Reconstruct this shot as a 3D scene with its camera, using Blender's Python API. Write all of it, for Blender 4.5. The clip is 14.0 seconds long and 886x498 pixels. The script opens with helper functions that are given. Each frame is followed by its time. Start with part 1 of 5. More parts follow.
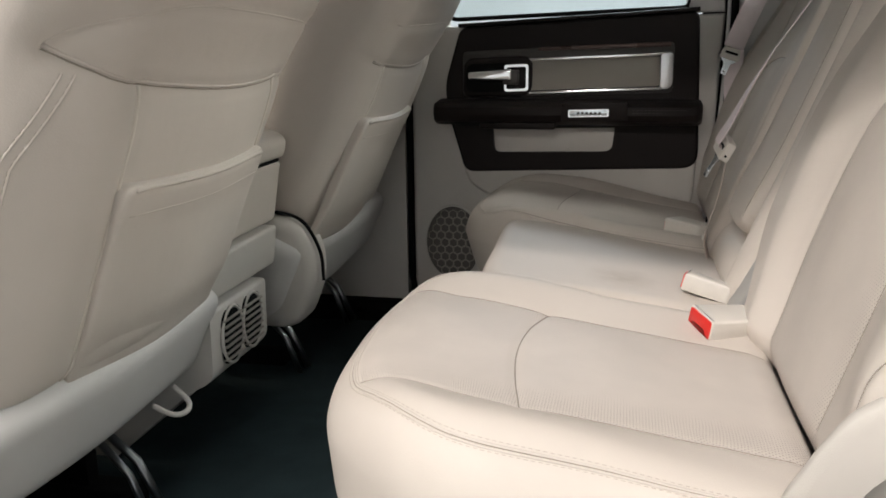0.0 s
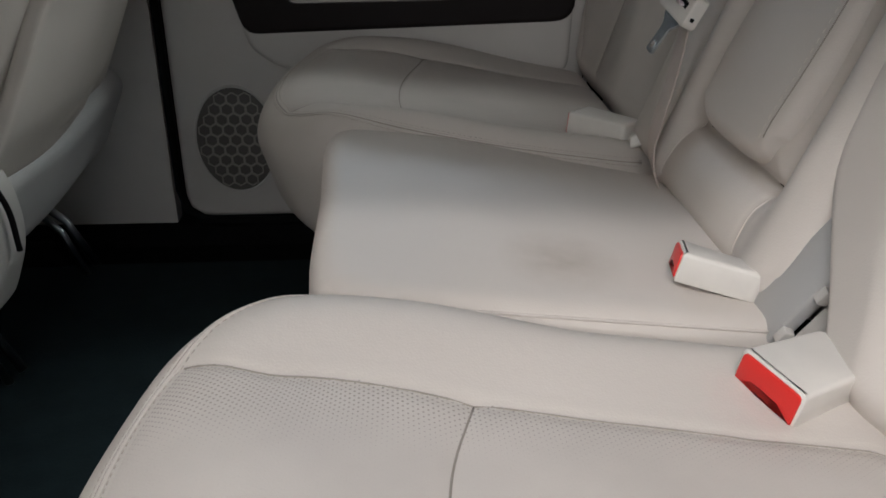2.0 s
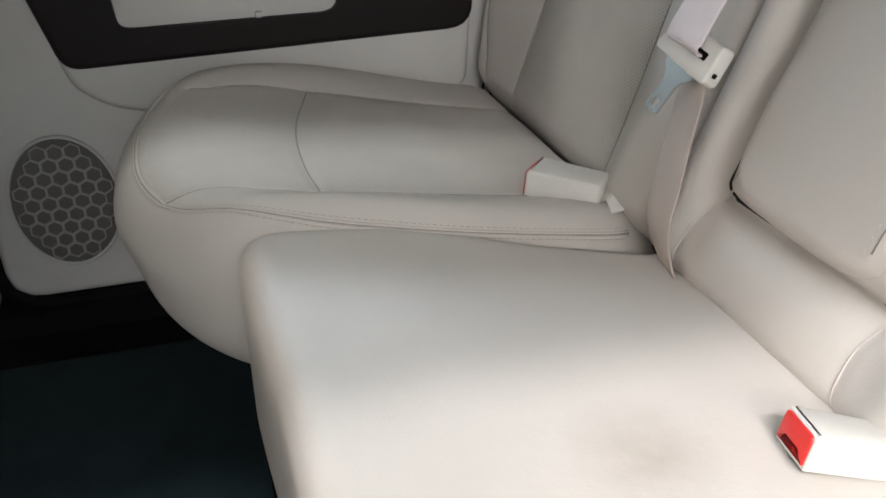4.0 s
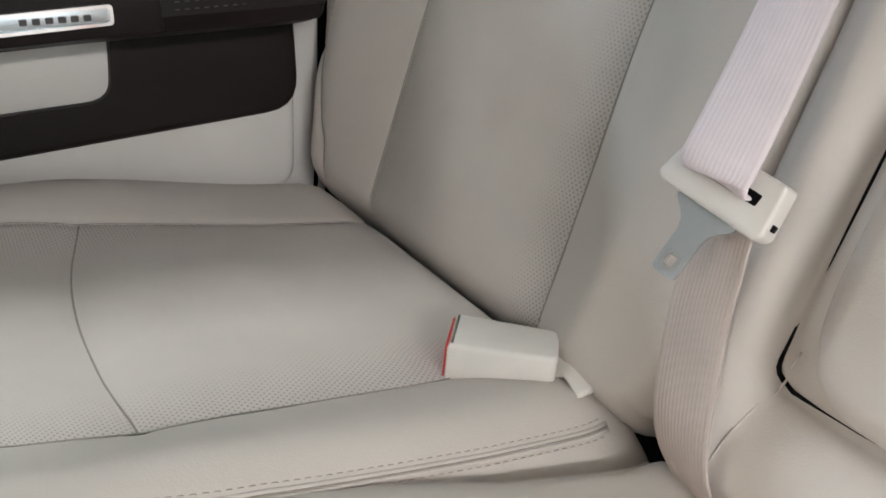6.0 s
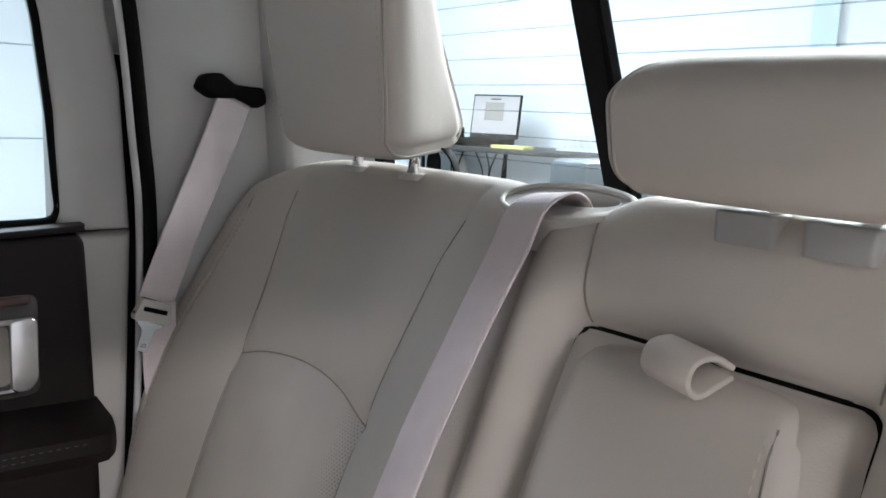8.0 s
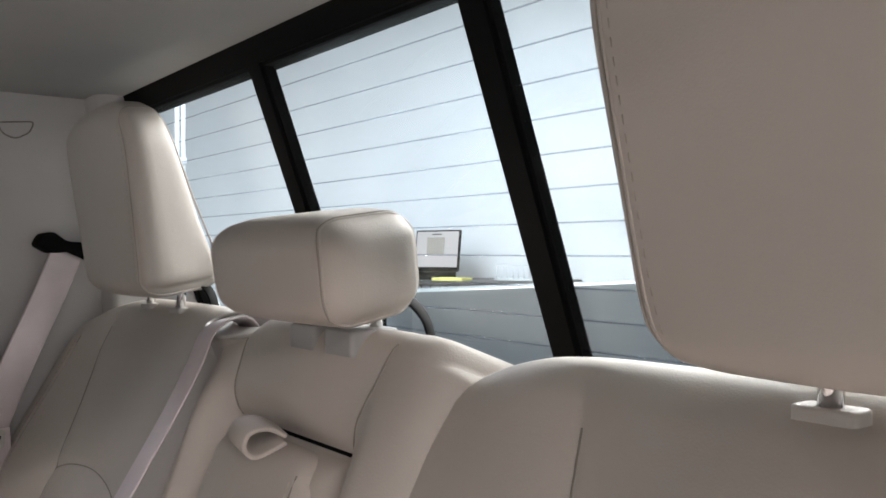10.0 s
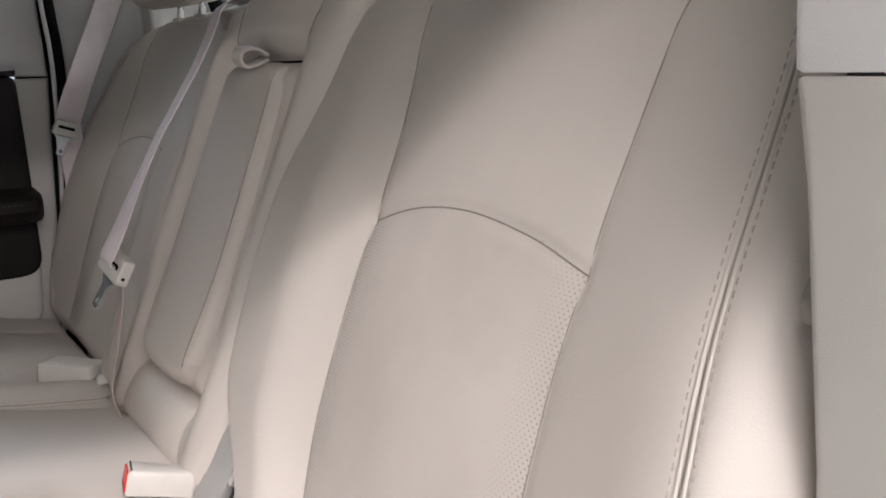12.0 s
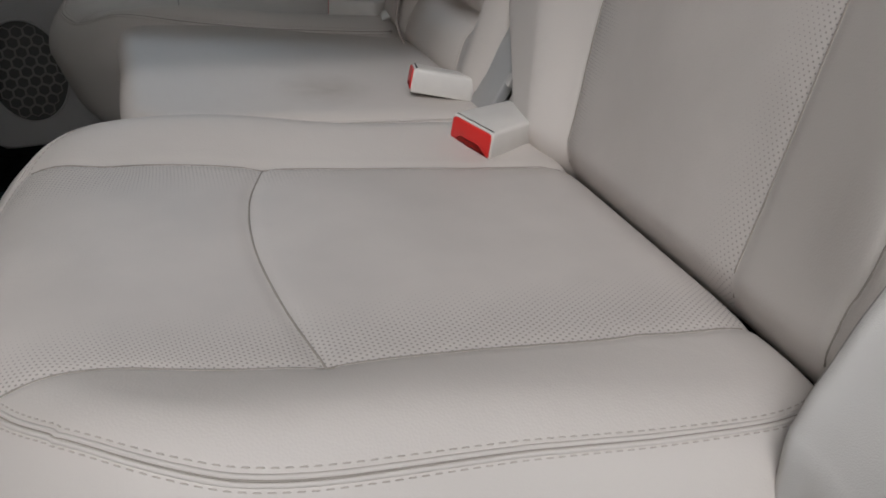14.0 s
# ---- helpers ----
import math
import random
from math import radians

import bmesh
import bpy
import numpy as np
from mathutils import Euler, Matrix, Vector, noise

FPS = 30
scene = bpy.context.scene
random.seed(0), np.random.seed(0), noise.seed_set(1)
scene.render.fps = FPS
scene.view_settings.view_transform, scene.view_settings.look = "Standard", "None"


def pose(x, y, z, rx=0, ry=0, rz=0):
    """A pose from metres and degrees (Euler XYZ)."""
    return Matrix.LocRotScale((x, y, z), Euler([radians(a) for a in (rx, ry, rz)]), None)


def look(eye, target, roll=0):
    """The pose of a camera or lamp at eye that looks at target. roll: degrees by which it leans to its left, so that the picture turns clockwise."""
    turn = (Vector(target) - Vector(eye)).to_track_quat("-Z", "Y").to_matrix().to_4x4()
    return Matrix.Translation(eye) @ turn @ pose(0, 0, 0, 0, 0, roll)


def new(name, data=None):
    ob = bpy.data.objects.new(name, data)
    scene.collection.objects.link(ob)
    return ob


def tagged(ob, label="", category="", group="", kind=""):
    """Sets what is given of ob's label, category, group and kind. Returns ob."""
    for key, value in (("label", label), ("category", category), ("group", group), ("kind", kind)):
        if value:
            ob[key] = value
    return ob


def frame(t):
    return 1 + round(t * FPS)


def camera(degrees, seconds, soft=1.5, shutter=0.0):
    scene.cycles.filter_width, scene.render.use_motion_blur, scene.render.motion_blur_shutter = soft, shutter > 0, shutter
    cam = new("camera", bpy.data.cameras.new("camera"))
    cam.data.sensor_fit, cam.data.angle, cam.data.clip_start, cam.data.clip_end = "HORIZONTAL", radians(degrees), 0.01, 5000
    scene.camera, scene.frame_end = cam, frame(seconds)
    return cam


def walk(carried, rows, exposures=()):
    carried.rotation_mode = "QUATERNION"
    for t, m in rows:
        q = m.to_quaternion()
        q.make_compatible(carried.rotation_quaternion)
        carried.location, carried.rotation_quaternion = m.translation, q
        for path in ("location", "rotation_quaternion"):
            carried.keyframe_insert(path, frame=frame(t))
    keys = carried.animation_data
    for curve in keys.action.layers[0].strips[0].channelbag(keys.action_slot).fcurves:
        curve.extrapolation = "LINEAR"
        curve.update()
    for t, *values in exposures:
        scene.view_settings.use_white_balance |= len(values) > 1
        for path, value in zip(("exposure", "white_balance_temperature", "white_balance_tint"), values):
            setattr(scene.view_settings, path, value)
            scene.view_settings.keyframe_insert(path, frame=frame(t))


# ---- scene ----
cam = camera(54.5, 14.0, 1.7)
PATH = [
    (0, (0.006, 0.035, 0.781), (-0.39, 1.938, 0.309), -0.7),
    (0.5, (0.0, 0.217, 0.754), (-0.275, 2.13, 0.24), -0.2),
    (1, (-0.032, 0.368, 0.727), (-0.186, 2.253, 0.079), -0.3),
    (1.5, (-0.089, 0.53, 0.739), (-0.128, 2.38, -0.018), -0.2),
    (2, (-0.125, 0.684, 0.742), (-0.025, 2.495, -0.101), 0.0),
    (2.2, (-0.126, 0.712, 0.755), (0.023, 2.506, -0.116), 0.3),
    (4.3, (-0.251, 1.087, 0.795), (0.316, 2.744, -0.172), 0.4),
    (4.5, (-0.26, 1.16, 0.793), (0.338, 2.804, -0.175), 0.8),
    (5, (-0.262, 1.274, 0.787), (0.408, 2.895, -0.174), 1.4),
    (5.5, (-0.232, 1.332, 0.771), (0.607, 2.896, -0.152), 1.9),
    (6, (-0.2, 1.331, 0.773), (0.805, 2.806, -0.129), 2.4),
    (6.5, (-0.181, 1.323, 0.835), (0.907, 2.746, -0.055), 1.0),
    (7, (-0.137, 1.293, 0.889), (0.996, 2.792, 0.205), 2.1),
    (7.5, (-0.109, 1.226, 0.951), (1.063, 2.772, 0.465), 2.1),
    (8, (-0.077, 1.149, 0.995), (1.097, 2.738, 0.685), 2.4),
    (8.5, (-0.049, 1.087, 1.028), (1.127, 2.698, 0.875), 2.3),
    (8.7, (-0.033, 1.059, 1.04), (1.136, 2.679, 0.936), 2.2),
    (10.8, (0.030, 0.648, 0.928), (1.259, 2.225, 0.929), -0.9),
    (11, (0.012, 0.608, 0.9), (1.24, 2.186, 0.889), -0.3),
    (11.5, (-0.048, 0.511, 0.86), (1.133, 2.106, 0.613), -0.3),
    (12, (-0.087, 0.453, 0.84), (1.021, 2.068, 0.434), -0.7),
    (12.5, (-0.118, 0.412, 0.795), (0.876, 2.056, 0.241), -1.3),
    (13, (-0.152, 0.384, 0.761), (0.665, 2.062, 0.042), -1.9),
    (13.5, (-0.151, 0.368, 0.737), (0.465, 2.058, -0.138), -2.3),
    (14, (-0.129, 0.427, 0.706), (0.37, 2.12, -0.234), -2.4),
]
EXPOSURES = [(0.0, -0.07, 6600, 11), (0.8, -0.33, 6350, 11), (1.5, -0.42, 6080, 10), (2.2, -0.38, 6050, 10), (4.3, 1.00, 6000, 8), (5.0, 1.25, 6050, 8), (6.0, 1.19, 6100, 9), (7.0, 1.46, 6050, 10),
             (7.5, 1.36, 5950, 11), (8.5, 0.04, 6180, 16), (10.8, 0.40, 6550, 18), (12.0, 0.11, 6250, 15), (13.0, -0.55, 5850, 12), (14.0, -0.93, 5900, 10)]
walk(cam, [(t, look(eye, target, roll)) for t, eye, target, roll in PATH], EXPOSURES)

# ---- world and light ----
world = bpy.data.worlds.new("world")
scene.world = world
world.use_nodes = True
wn = world.node_tree.nodes
wn["Background"].inputs[0].default_value = (0.92, 0.96, 1.0, 1)
wn["Background"].inputs[1].default_value = 0.25


def area_lamp(name, eye, target, w, h, power, color=(1, 1, 1)):
    data = bpy.data.lights.new(name, "AREA")
    data.shape, data.size, data.size_y, data.energy, data.color = "RECTANGLE", w, h, power, color
    ob = new(name, data)
    ob.matrix_world = look(eye, target)
    return ob


# unseen lamps added at ceiling height round the truck, tuned to brighten seats and walls
area_lamp("overhead_fill_light", (-0.28, -0.84, 2.75), (-0.22, -0.30, 0.0), 1.1, 0.06, 63, (1.0, 0.945, 0.89))
# added to brighten the outer bolster by the open door
area_lamp("overhead_fill_light", (-1.25, -0.80, 2.72), (0.2, 0.8, 0.7), 0.9, 0.06, 48, (1.0, 0.945, 0.89))
area_lamp("overhead_fill_light", (-0.7, -3.0, 2.55), (0.1, 1.2, 0.5), 2.2, 0.1, 64, (1.0, 0.945, 0.89))
area_lamp("overhead_fill_light", (-3.6, 1.4, 2.65), (-2.4, 1.4, 0.3), 0.6, 2.6, 125, (1.0, 0.85, 0.70))
area_lamp("overhead_fill_light", (3.1, 2.35, 2.60), (-0.4, 1.3, 0.6), 2.6, 0.9, 205, (0.955, 1.0, 0.935))
area_lamp("overhead_fill_light", (2.6, 1.30, 2.70), (-0.2, 1.7, 0.4), 0.12, 1.2, 14, (0.98, 1.0, 0.965))
area_lamp("overhead_fill_light", (2.2, 4.6, 2.75), (2.7, 4.6, 0.0), 0.6, 5.0, 80, (0.77, 0.90, 1.0))
area_lamp("overhead_fill_light", (0.0, 5.2, 2.75), (0.0, 5.4, 0.0), 4.0, 0.5, 150, (0.82, 0.92, 1.0))
area_lamp("overhead_fill_light", (-0.15, 3.45, 2.75), (-0.15, 1.9, 0.4), 2.4, 0.5, 26, (0.98, 1.0, 0.95))
# ---- materials ----
def material(name, color, rough=0.5, metal=0.0, grain=0.0, grain_size=0.002, mottle=0.06, mottle_size=0.08, spec=0.4, coat=0.0, dents=0.0):
    """A surface with a large-scale mottling of its colour and gloss and a fine raised grain."""
    m = bpy.data.materials.new(name)
    m.use_nodes = True
    nt = m.node_tree
    n, l = nt.nodes, nt.links
    b = n["Principled BSDF"]
    b.inputs["Roughness"].default_value, b.inputs["Metallic"].default_value = rough, metal
    b.inputs["Specular IOR Level"].default_value = spec
    b.inputs["Coat Weight"].default_value = coat
    tc = n.new("ShaderNodeTexCoord")
    big = n.new("ShaderNodeTexNoise")
    big.inputs["Scale"].default_value, big.inputs["Detail"].default_value = 1 / mottle_size, 4
    l.new(tc.outputs["Object"], big.inputs["Vector"])
    ramp = n.new("ShaderNodeMapRange")
    ramp.inputs["From Min"].default_value, ramp.inputs["From Max"].default_value = 0.3, 0.7
    ramp.inputs["To Min"].default_value, ramp.inputs["To Max"].default_value = 1 - mottle, 1 + mottle
    l.new(big.outputs["Fac"], ramp.inputs["Value"])
    tint = n.new("ShaderNodeVectorMath")
    tint.operation = "SCALE"
    tint.inputs[0].default_value = color
    l.new(ramp.outputs[0], tint.inputs["Scale"])
    l.new(tint.outputs[0], b.inputs["Base Color"])
    rr = n.new("ShaderNodeMapRange")
    rr.inputs["To Min"].default_value, rr.inputs["To Max"].default_value = max(0.02, rough - 0.08), min(1, rough + 0.08)
    l.new(big.outputs["Fac"], rr.inputs["Value"])
    l.new(rr.outputs[0], b.inputs["Roughness"])
    if grain:
        v = n.new("ShaderNodeTexVoronoi")
        v.inputs["Scale"].default_value = 1 / grain_size
        l.new(tc.outputs["Object"], v.inputs["Vector"])
        bump = n.new("ShaderNodeBump")
        bump.inputs["Strength"].default_value, bump.inputs["Distance"].default_value = grain, 0.0006
        l.new(v.outputs["Distance"], bump.inputs["Height"])
        l.new(bump.outputs[0], b.inputs["Normal"])
    if dents:
        soft = n.new("ShaderNodeTexNoise")
        soft.inputs["Scale"].default_value, soft.inputs["Detail"].default_value = 22, 3
        l.new(tc.outputs["Object"], soft.inputs["Vector"])
        b2 = n.new("ShaderNodeBump")
        b2.inputs["Strength"].default_value, b2.inputs["Distance"].default_value = dents, 0.004
        l.new(soft.outputs["Fac"], b2.inputs["Height"])
        if b.inputs["Normal"].links:
            l.new(b.inputs["Normal"].links[0].from_socket, b2.inputs["Normal"])
        l.new(b2.outputs[0], b.inputs["Normal"])
    return m


def stained(m, name, centre, radius, color):
    """A copy of a material with one soft-edged stain at a place."""
    m = m.copy()
    m.name = name
    n, l = m.node_tree.nodes, m.node_tree.links
    b = n["Principled BSDF"]
    tc, sub, ln, rg, nz, mul, mix = (n.new("ShaderNode" + k) for k in ("TexCoord", "VectorMath", "VectorMath", "MapRange", "TexNoise", "Math", "Mix"))
    sub.operation, ln.operation, mul.operation, mix.data_type = "SUBTRACT", "LENGTH", "MULTIPLY", "RGBA"
    sub.inputs[1].default_value = centre
    nz.inputs["Scale"].default_value = 40
    l.new(tc.outputs["Object"], sub.inputs[0])
    l.new(tc.outputs["Object"], nz.inputs["Vector"])
    l.new(sub.outputs[0], ln.inputs[0])
    rg.inputs["From Min"].default_value, rg.inputs["From Max"].default_value = radius * 0.15, radius
    rg.inputs["To Min"].default_value, rg.inputs["To Max"].default_value = 0.6, 0.0
    l.new(ln.outputs["Value"], rg.inputs["Value"])
    l.new(rg.outputs[0], mul.inputs[0])
    l.new(nz.outputs["Fac"], mul.inputs[1])
    l.new(mul.outputs[0], mix.inputs["Factor"])
    l.new(b.inputs["Base Color"].links[0].from_socket, mix.inputs["A"])
    mix.inputs["B"].default_value = (*color, 1)
    l.new(mix.outputs["Result"], b.inputs["Base Color"])
    return m


def perforated(name, color, rough):
    """Leather with staggered rows of fine punched holes, laid out by the pattern's own metres (UV)."""
    m = material(name, color, rough, grain=0.10, grain_size=0.0016)
    nt = m.node_tree
    n, l = nt.nodes, nt.links
    b = n["Principled BSDF"]
    uv = n.new("ShaderNodeUVMap")
    best = None
    for shift in (0.0, 0.5):
        mp = n.new("ShaderNodeMapping")
        mp.inputs["Scale"].default_value = (1 / 0.0062, 1 / 0.0046, 1)
        mp.inputs["Location"].default_value = (shift, shift, 0)
        l.new(uv.outputs[0], mp.inputs["Vector"])
        fr = n.new("ShaderNodeVectorMath")
        fr.operation = "FRACTION"
        l.new(mp.outputs[0], fr.inputs[0])
        su = n.new("ShaderNodeVectorMath")
        su.operation = "SUBTRACT"
        su.inputs[1].default_value = (0.5, 0.5, 0)
        l.new(fr.outputs[0], su.inputs[0])
        sc = n.new("ShaderNodeVectorMath")
        sc.operation = "MULTIPLY"
        sc.inputs[1].default_value = (0.0062, 0.0046, 0)
        l.new(su.outputs[0], sc.inputs[0])
        le = n.new("ShaderNodeVectorMath")
        le.operation = "LENGTH"
        l.new(sc.outputs[0], le.inputs[0])
        if best is None:
            best = le.outputs["Value"]
        else:
            mn = n.new("ShaderNodeMath")
            mn.operation = "MINIMUM"
            l.new(best, mn.inputs[0])
            l.new(le.outputs["Value"], mn.inputs[1])
            best = mn.outputs[0]
    # the holes are wider near the panel's sides than in its middle
    sep, off, away, grow, take = (n.new("ShaderNode" + k) for k in ("SeparateXYZ", "Math", "Math", "MapRange", "Math"))
    l.new(uv.outputs[0], sep.inputs[0])
    off.operation, away.operation, take.operation = "SUBTRACT", "ABSOLUTE", "SUBTRACT"
    off.inputs[1].default_value = 0.008
    l.new(sep.outputs["Y"], off.inputs[0])
    l.new(off.outputs[0], away.inputs[0])
    grow.interpolation_type = "SMOOTHSTEP"
    grow.inputs["From Min"].default_value, grow.inputs["From Max"].default_value = 0.075, 0.150
    grow.inputs["To Min"].default_value, grow.inputs["To Max"].default_value = -0.00062, 0.00016
    l.new(away.outputs[0], grow.inputs["Value"])
    l.new(best, take.inputs[0])
    l.new(grow.outputs[0], take.inputs[1])
    best = take.outputs[0]
    edge = n.new("ShaderNodeMapRange")
    edge.inputs["From Min"].default_value, edge.inputs["From Max"].default_value = 0.00040, 0.00085
    l.new(best, edge.inputs["Value"])
    mix = n.new("ShaderNodeMix")
    mix.data_type = "RGBA"
    mix.inputs["A"].default_value = (0.26, 0.235, 0.21, 1)
    l.new(edge.outputs[0], mix.inputs["Factor"])
    l.new(b.inputs["Base Color"].links[0].from_socket, mix.inputs["B"])
    l.new(mix.outputs["Result"], b.inputs["Base Color"])
    bump = n.new("ShaderNodeBump")
    bump.inputs["Strength"].default_value, bump.inputs["Distance"].default_value = 0.35, 0.0006
    l.new(edge.outputs[0], bump.inputs["Height"])
    l.new(b.inputs["Normal"].links[0].from_socket, bump.inputs["Normal"])
    l.new(bump.outputs[0], b.inputs["Normal"])
    return m


def webbing(name, color):
    """Woven belt: fine lengthwise ribs by UV."""
    m = material(name, color, 0.55, mottle=0.05, mottle_size=0.03)
    nt = m.node_tree
    n, l = nt.nodes, nt.links
    b = n["Principled BSDF"]
    uv = n.new("ShaderNodeUVMap")
    w = n.new("ShaderNodeTexWave")
    w.inputs["Scale"].default_value = 105
    w.inputs["Distortion"].default_value = 0.2
    l.new(uv.outputs[0], w.inputs["Vector"])
    bump = n.new("ShaderNodeBump")
    bump.inputs["Strength"].default_value, bump.inputs["Distance"].default_value = 0.45, 0.0006
    l.new(w.outputs["Fac"], bump.inputs["Height"])
    l.new(bump.outputs[0], b.inputs["Normal"])
    return m


def glass(name, tint=(0.93, 0.97, 0.96)):
    m = bpy.data.materials.new(name)
    m.use_nodes = True
    n, l = m.node_tree.nodes, m.node_tree.links
    n.clear()
    out, t, g, mix = (n.new("ShaderNode" + k) for k in ("OutputMaterial", "BsdfTransparent", "BsdfGlossy", "MixShader"))
    t.inputs[0].default_value = (*tint, 1)
    g.inputs["Roughness"].default_value = 0.02
    mix.inputs[0].default_value = 0.045
    l.new(t.outputs[0], mix.inputs[1])
    l.new(g.outputs[0], mix.inputs[2])
    l.new(mix.outputs[0], out.inputs[0])
    return m


def glow(name, color, strength):
    m = bpy.data.materials.new(name)
    m.use_nodes = True
    b = m.node_tree.nodes["Principled BSDF"]
    b.inputs["Base Color"].default_value = (0.02, 0.02, 0.02, 1)
    b.inputs["Emission Color"].default_value = (*color, 1)
    b.inputs["Emission Strength"].default_value = strength
    return m


LEATHER = material("beige_leather", (0.522, 0.474, 0.430), 0.60, grain=0.16, grain_size=0.0016, mottle=0.035, mottle_size=0.16, dents=0.22)
EDGETHREAD = material("taupe_edge_thread", (0.36, 0.318, 0.272), 0.7)
STAINED = stained(LEATHER, "beige_leather_stained", (0.015, 1.345, 0.43), 0.06, (0.24, 0.185, 0.13))
PERF = perforated("perforated_leather", (0.496, 0.449, 0.409), 0.60)
SEAM = material("seam_thread", (0.27, 0.238, 0.205), 0.8)
THREAD = material("beige_thread", (0.40, 0.355, 0.31), 0.6)
PALETHREAD = material("pale_thread", (0.43, 0.385, 0.335), 0.6)
# darker than the other pale plastics: the sleeve's shading is put into this colour
SHADEDGREY = material("shaded_grey_plastic", (0.37, 0.362, 0.35), 0.42, mottle=0.03)
# pale armrest thread, and leather piping with its reflected light put into the colour
GLINTCREAM = material("cream_glint_and_thread", (0.60, 0.55, 0.49), 0.5, mottle=0.03)
PLASTIC = material("beige_plastic", (0.52, 0.495, 0.465), 0.5, grain=0.25, grain_size=0.0009, mottle=0.03)
SILLBEIGE = material("warm_beige_plastic", (0.43, 0.405, 0.375), 0.5, grain=0.25, grain_size=0.0009, mottle=0.03)
TRIMGREY = material("pale_grey_trim", (0.56, 0.545, 0.535), 0.55, grain=0.3, grain_size=0.001, mottle=0.03)
BUCKLE = material("pale_buckle_plastic", (0.60, 0.565, 0.52), 0.38, mottle=0.03, mottle_size=0.02)
RED = material("red_button", (0.62, 0.025, 0.02), 0.35, mottle=0.04)
WEB = webbing("pale_webbing", (0.70, 0.61, 0.62))
WEBLOW = webbing("taupe_webbing", (0.45, 0.385, 0.345))
DARK = material("dark_brown_soft_trim", (0.011, 0.0078, 0.0074), 0.5, grain=0.3, grain_size=0.0012, mottle=0.10, spec=0.16)
DARKTRIM = material("dark_grey_trim", (0.05, 0.045, 0.043), 0.45, grain=0.2, grain_size=0.001)
BROWNTRIM = material("brown_gloss_trim", (0.085, 0.052, 0.046), 0.28, mottle=0.08, spec=0.5)
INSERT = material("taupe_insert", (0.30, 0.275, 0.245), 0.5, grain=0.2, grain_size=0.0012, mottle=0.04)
BLACK = material("black_rubber", (0.006, 0.006, 0.006), 0.75, mottle=0.15, spec=0.07)
CHROME = material("chrome", (0.78, 0.78, 0.79), 0.12, metal=1.0, mottle=0.02)
STEEL = material("brushed_steel", (0.66, 0.72, 0.76), 0.2, metal=0.9, mottle=0.05)
SATIN = material("satin_chrome", (0.66, 0.66, 0.67), 0.28, metal=1.0, mottle=0.05)
DARKSTEEL = material("worn_dark_steel", (0.26, 0.27, 0.28), 0.32, metal=1.0, mottle=0.1)
SPEAKER = material("dark_taupe_mesh", (0.105, 0.098, 0.09), 0.7, grain=0.6, grain_size=0.003)
CARPET = material("dark_carpet", (0.005, 0.005, 0.0055), 0.95, grain=1.0, grain_size=0.003, mottle=0.3, mottle_size=0.03, spec=0.08)
MAT = material("slate_floor_mat", (0.016, 0.027, 0.031), 0.85, grain=0.8, grain_size=0.002, mottle=0.2, mottle_size=0.05, spec=0.12)
HEADLINER = material("grey_headliner", (0.36, 0.355, 0.345), 0.9, grain=0.5, grain_size=0.0015, mottle=0.03)
GLASS = glass("window_glass")
WIRE = glass("heating_wire_print", (0.79, 0.81, 0.84))
WALLW = material("white_wall_panel", (0.72, 0.75, 0.78), 0.5, mottle=0.03, mottle_size=0.6)
POSTBLUE = material("pale_blue_post_paint", (0.56, 0.65, 0.72), 0.5, mottle=0.03, mottle_size=0.4)
JOINT = material("grey_joint", (0.42, 0.45, 0.48), 0.6)
CONCRETE = material("garage_concrete", (0.34, 0.34, 0.33), 0.7, grain=0.3, grain_size=0.01, mottle=0.12, mottle_size=0.5)
BODY = material("silver_grey_paint", (0.15, 0.17, 0.19), 0.35, metal=0.3, mottle=0.03)

# ---- tools for building ----
def thing(name, label, category, group="", kind="", at=(0, 0, 0)):
    ob = tagged(new(name), label, category, group, kind)
    ob.location = at
    return ob


def link_mesh(name, verts, faces, mats, parent=None, label="", smooth=True, index=None, uv=None):
    me = bpy.data.meshes.new(name)
    me.from_pydata([tuple(v) for v in verts], [], [tuple(f) for f in faces])
    for m in mats if isinstance(mats, (list, tuple)) else [mats]:
        me.materials.append(m)
    if index is not None:
        me.polygons.foreach_set("material_index", np.asarray(index, dtype=np.int32))
    if uv is not None:
        layer = me.uv_layers.new(name="UVMap")
        loops = np.empty(len(me.loops), dtype=np.int32)
        me.loops.foreach_get("vertex_index", loops)
        layer.data.foreach_set("uv", np.asarray(uv, dtype=np.float32)[loops].ravel())
    me.polygons.foreach_set("use_smooth", np.full(len(me.polygons), smooth))
    me.update()
    ob = new(name, me)
    if parent is not None:
        ob.parent = parent
        ob.matrix_parent_inverse = Matrix.Translation(-parent.location)
    if label:
        tagged(ob, label)
    return ob


def part(name, bm, mat, parent, label="", smooth=True):
    """One mesh object from a bmesh, in world metres, under its thing."""
    bmesh.ops.recalc_face_normals(bm, faces=bm.faces)
    me_v = [v.co.copy() for v in bm.verts]
    bm.verts.index_update()
    me_f = [[v.index for v in f.verts] for f in bm.faces]
    bm.free()
    ob = link_mesh(name, me_v, me_f, mat, parent, label, smooth)
    if smooth:
        ob.data.set_sharp_from_angle(angle=radians(38))
    return ob


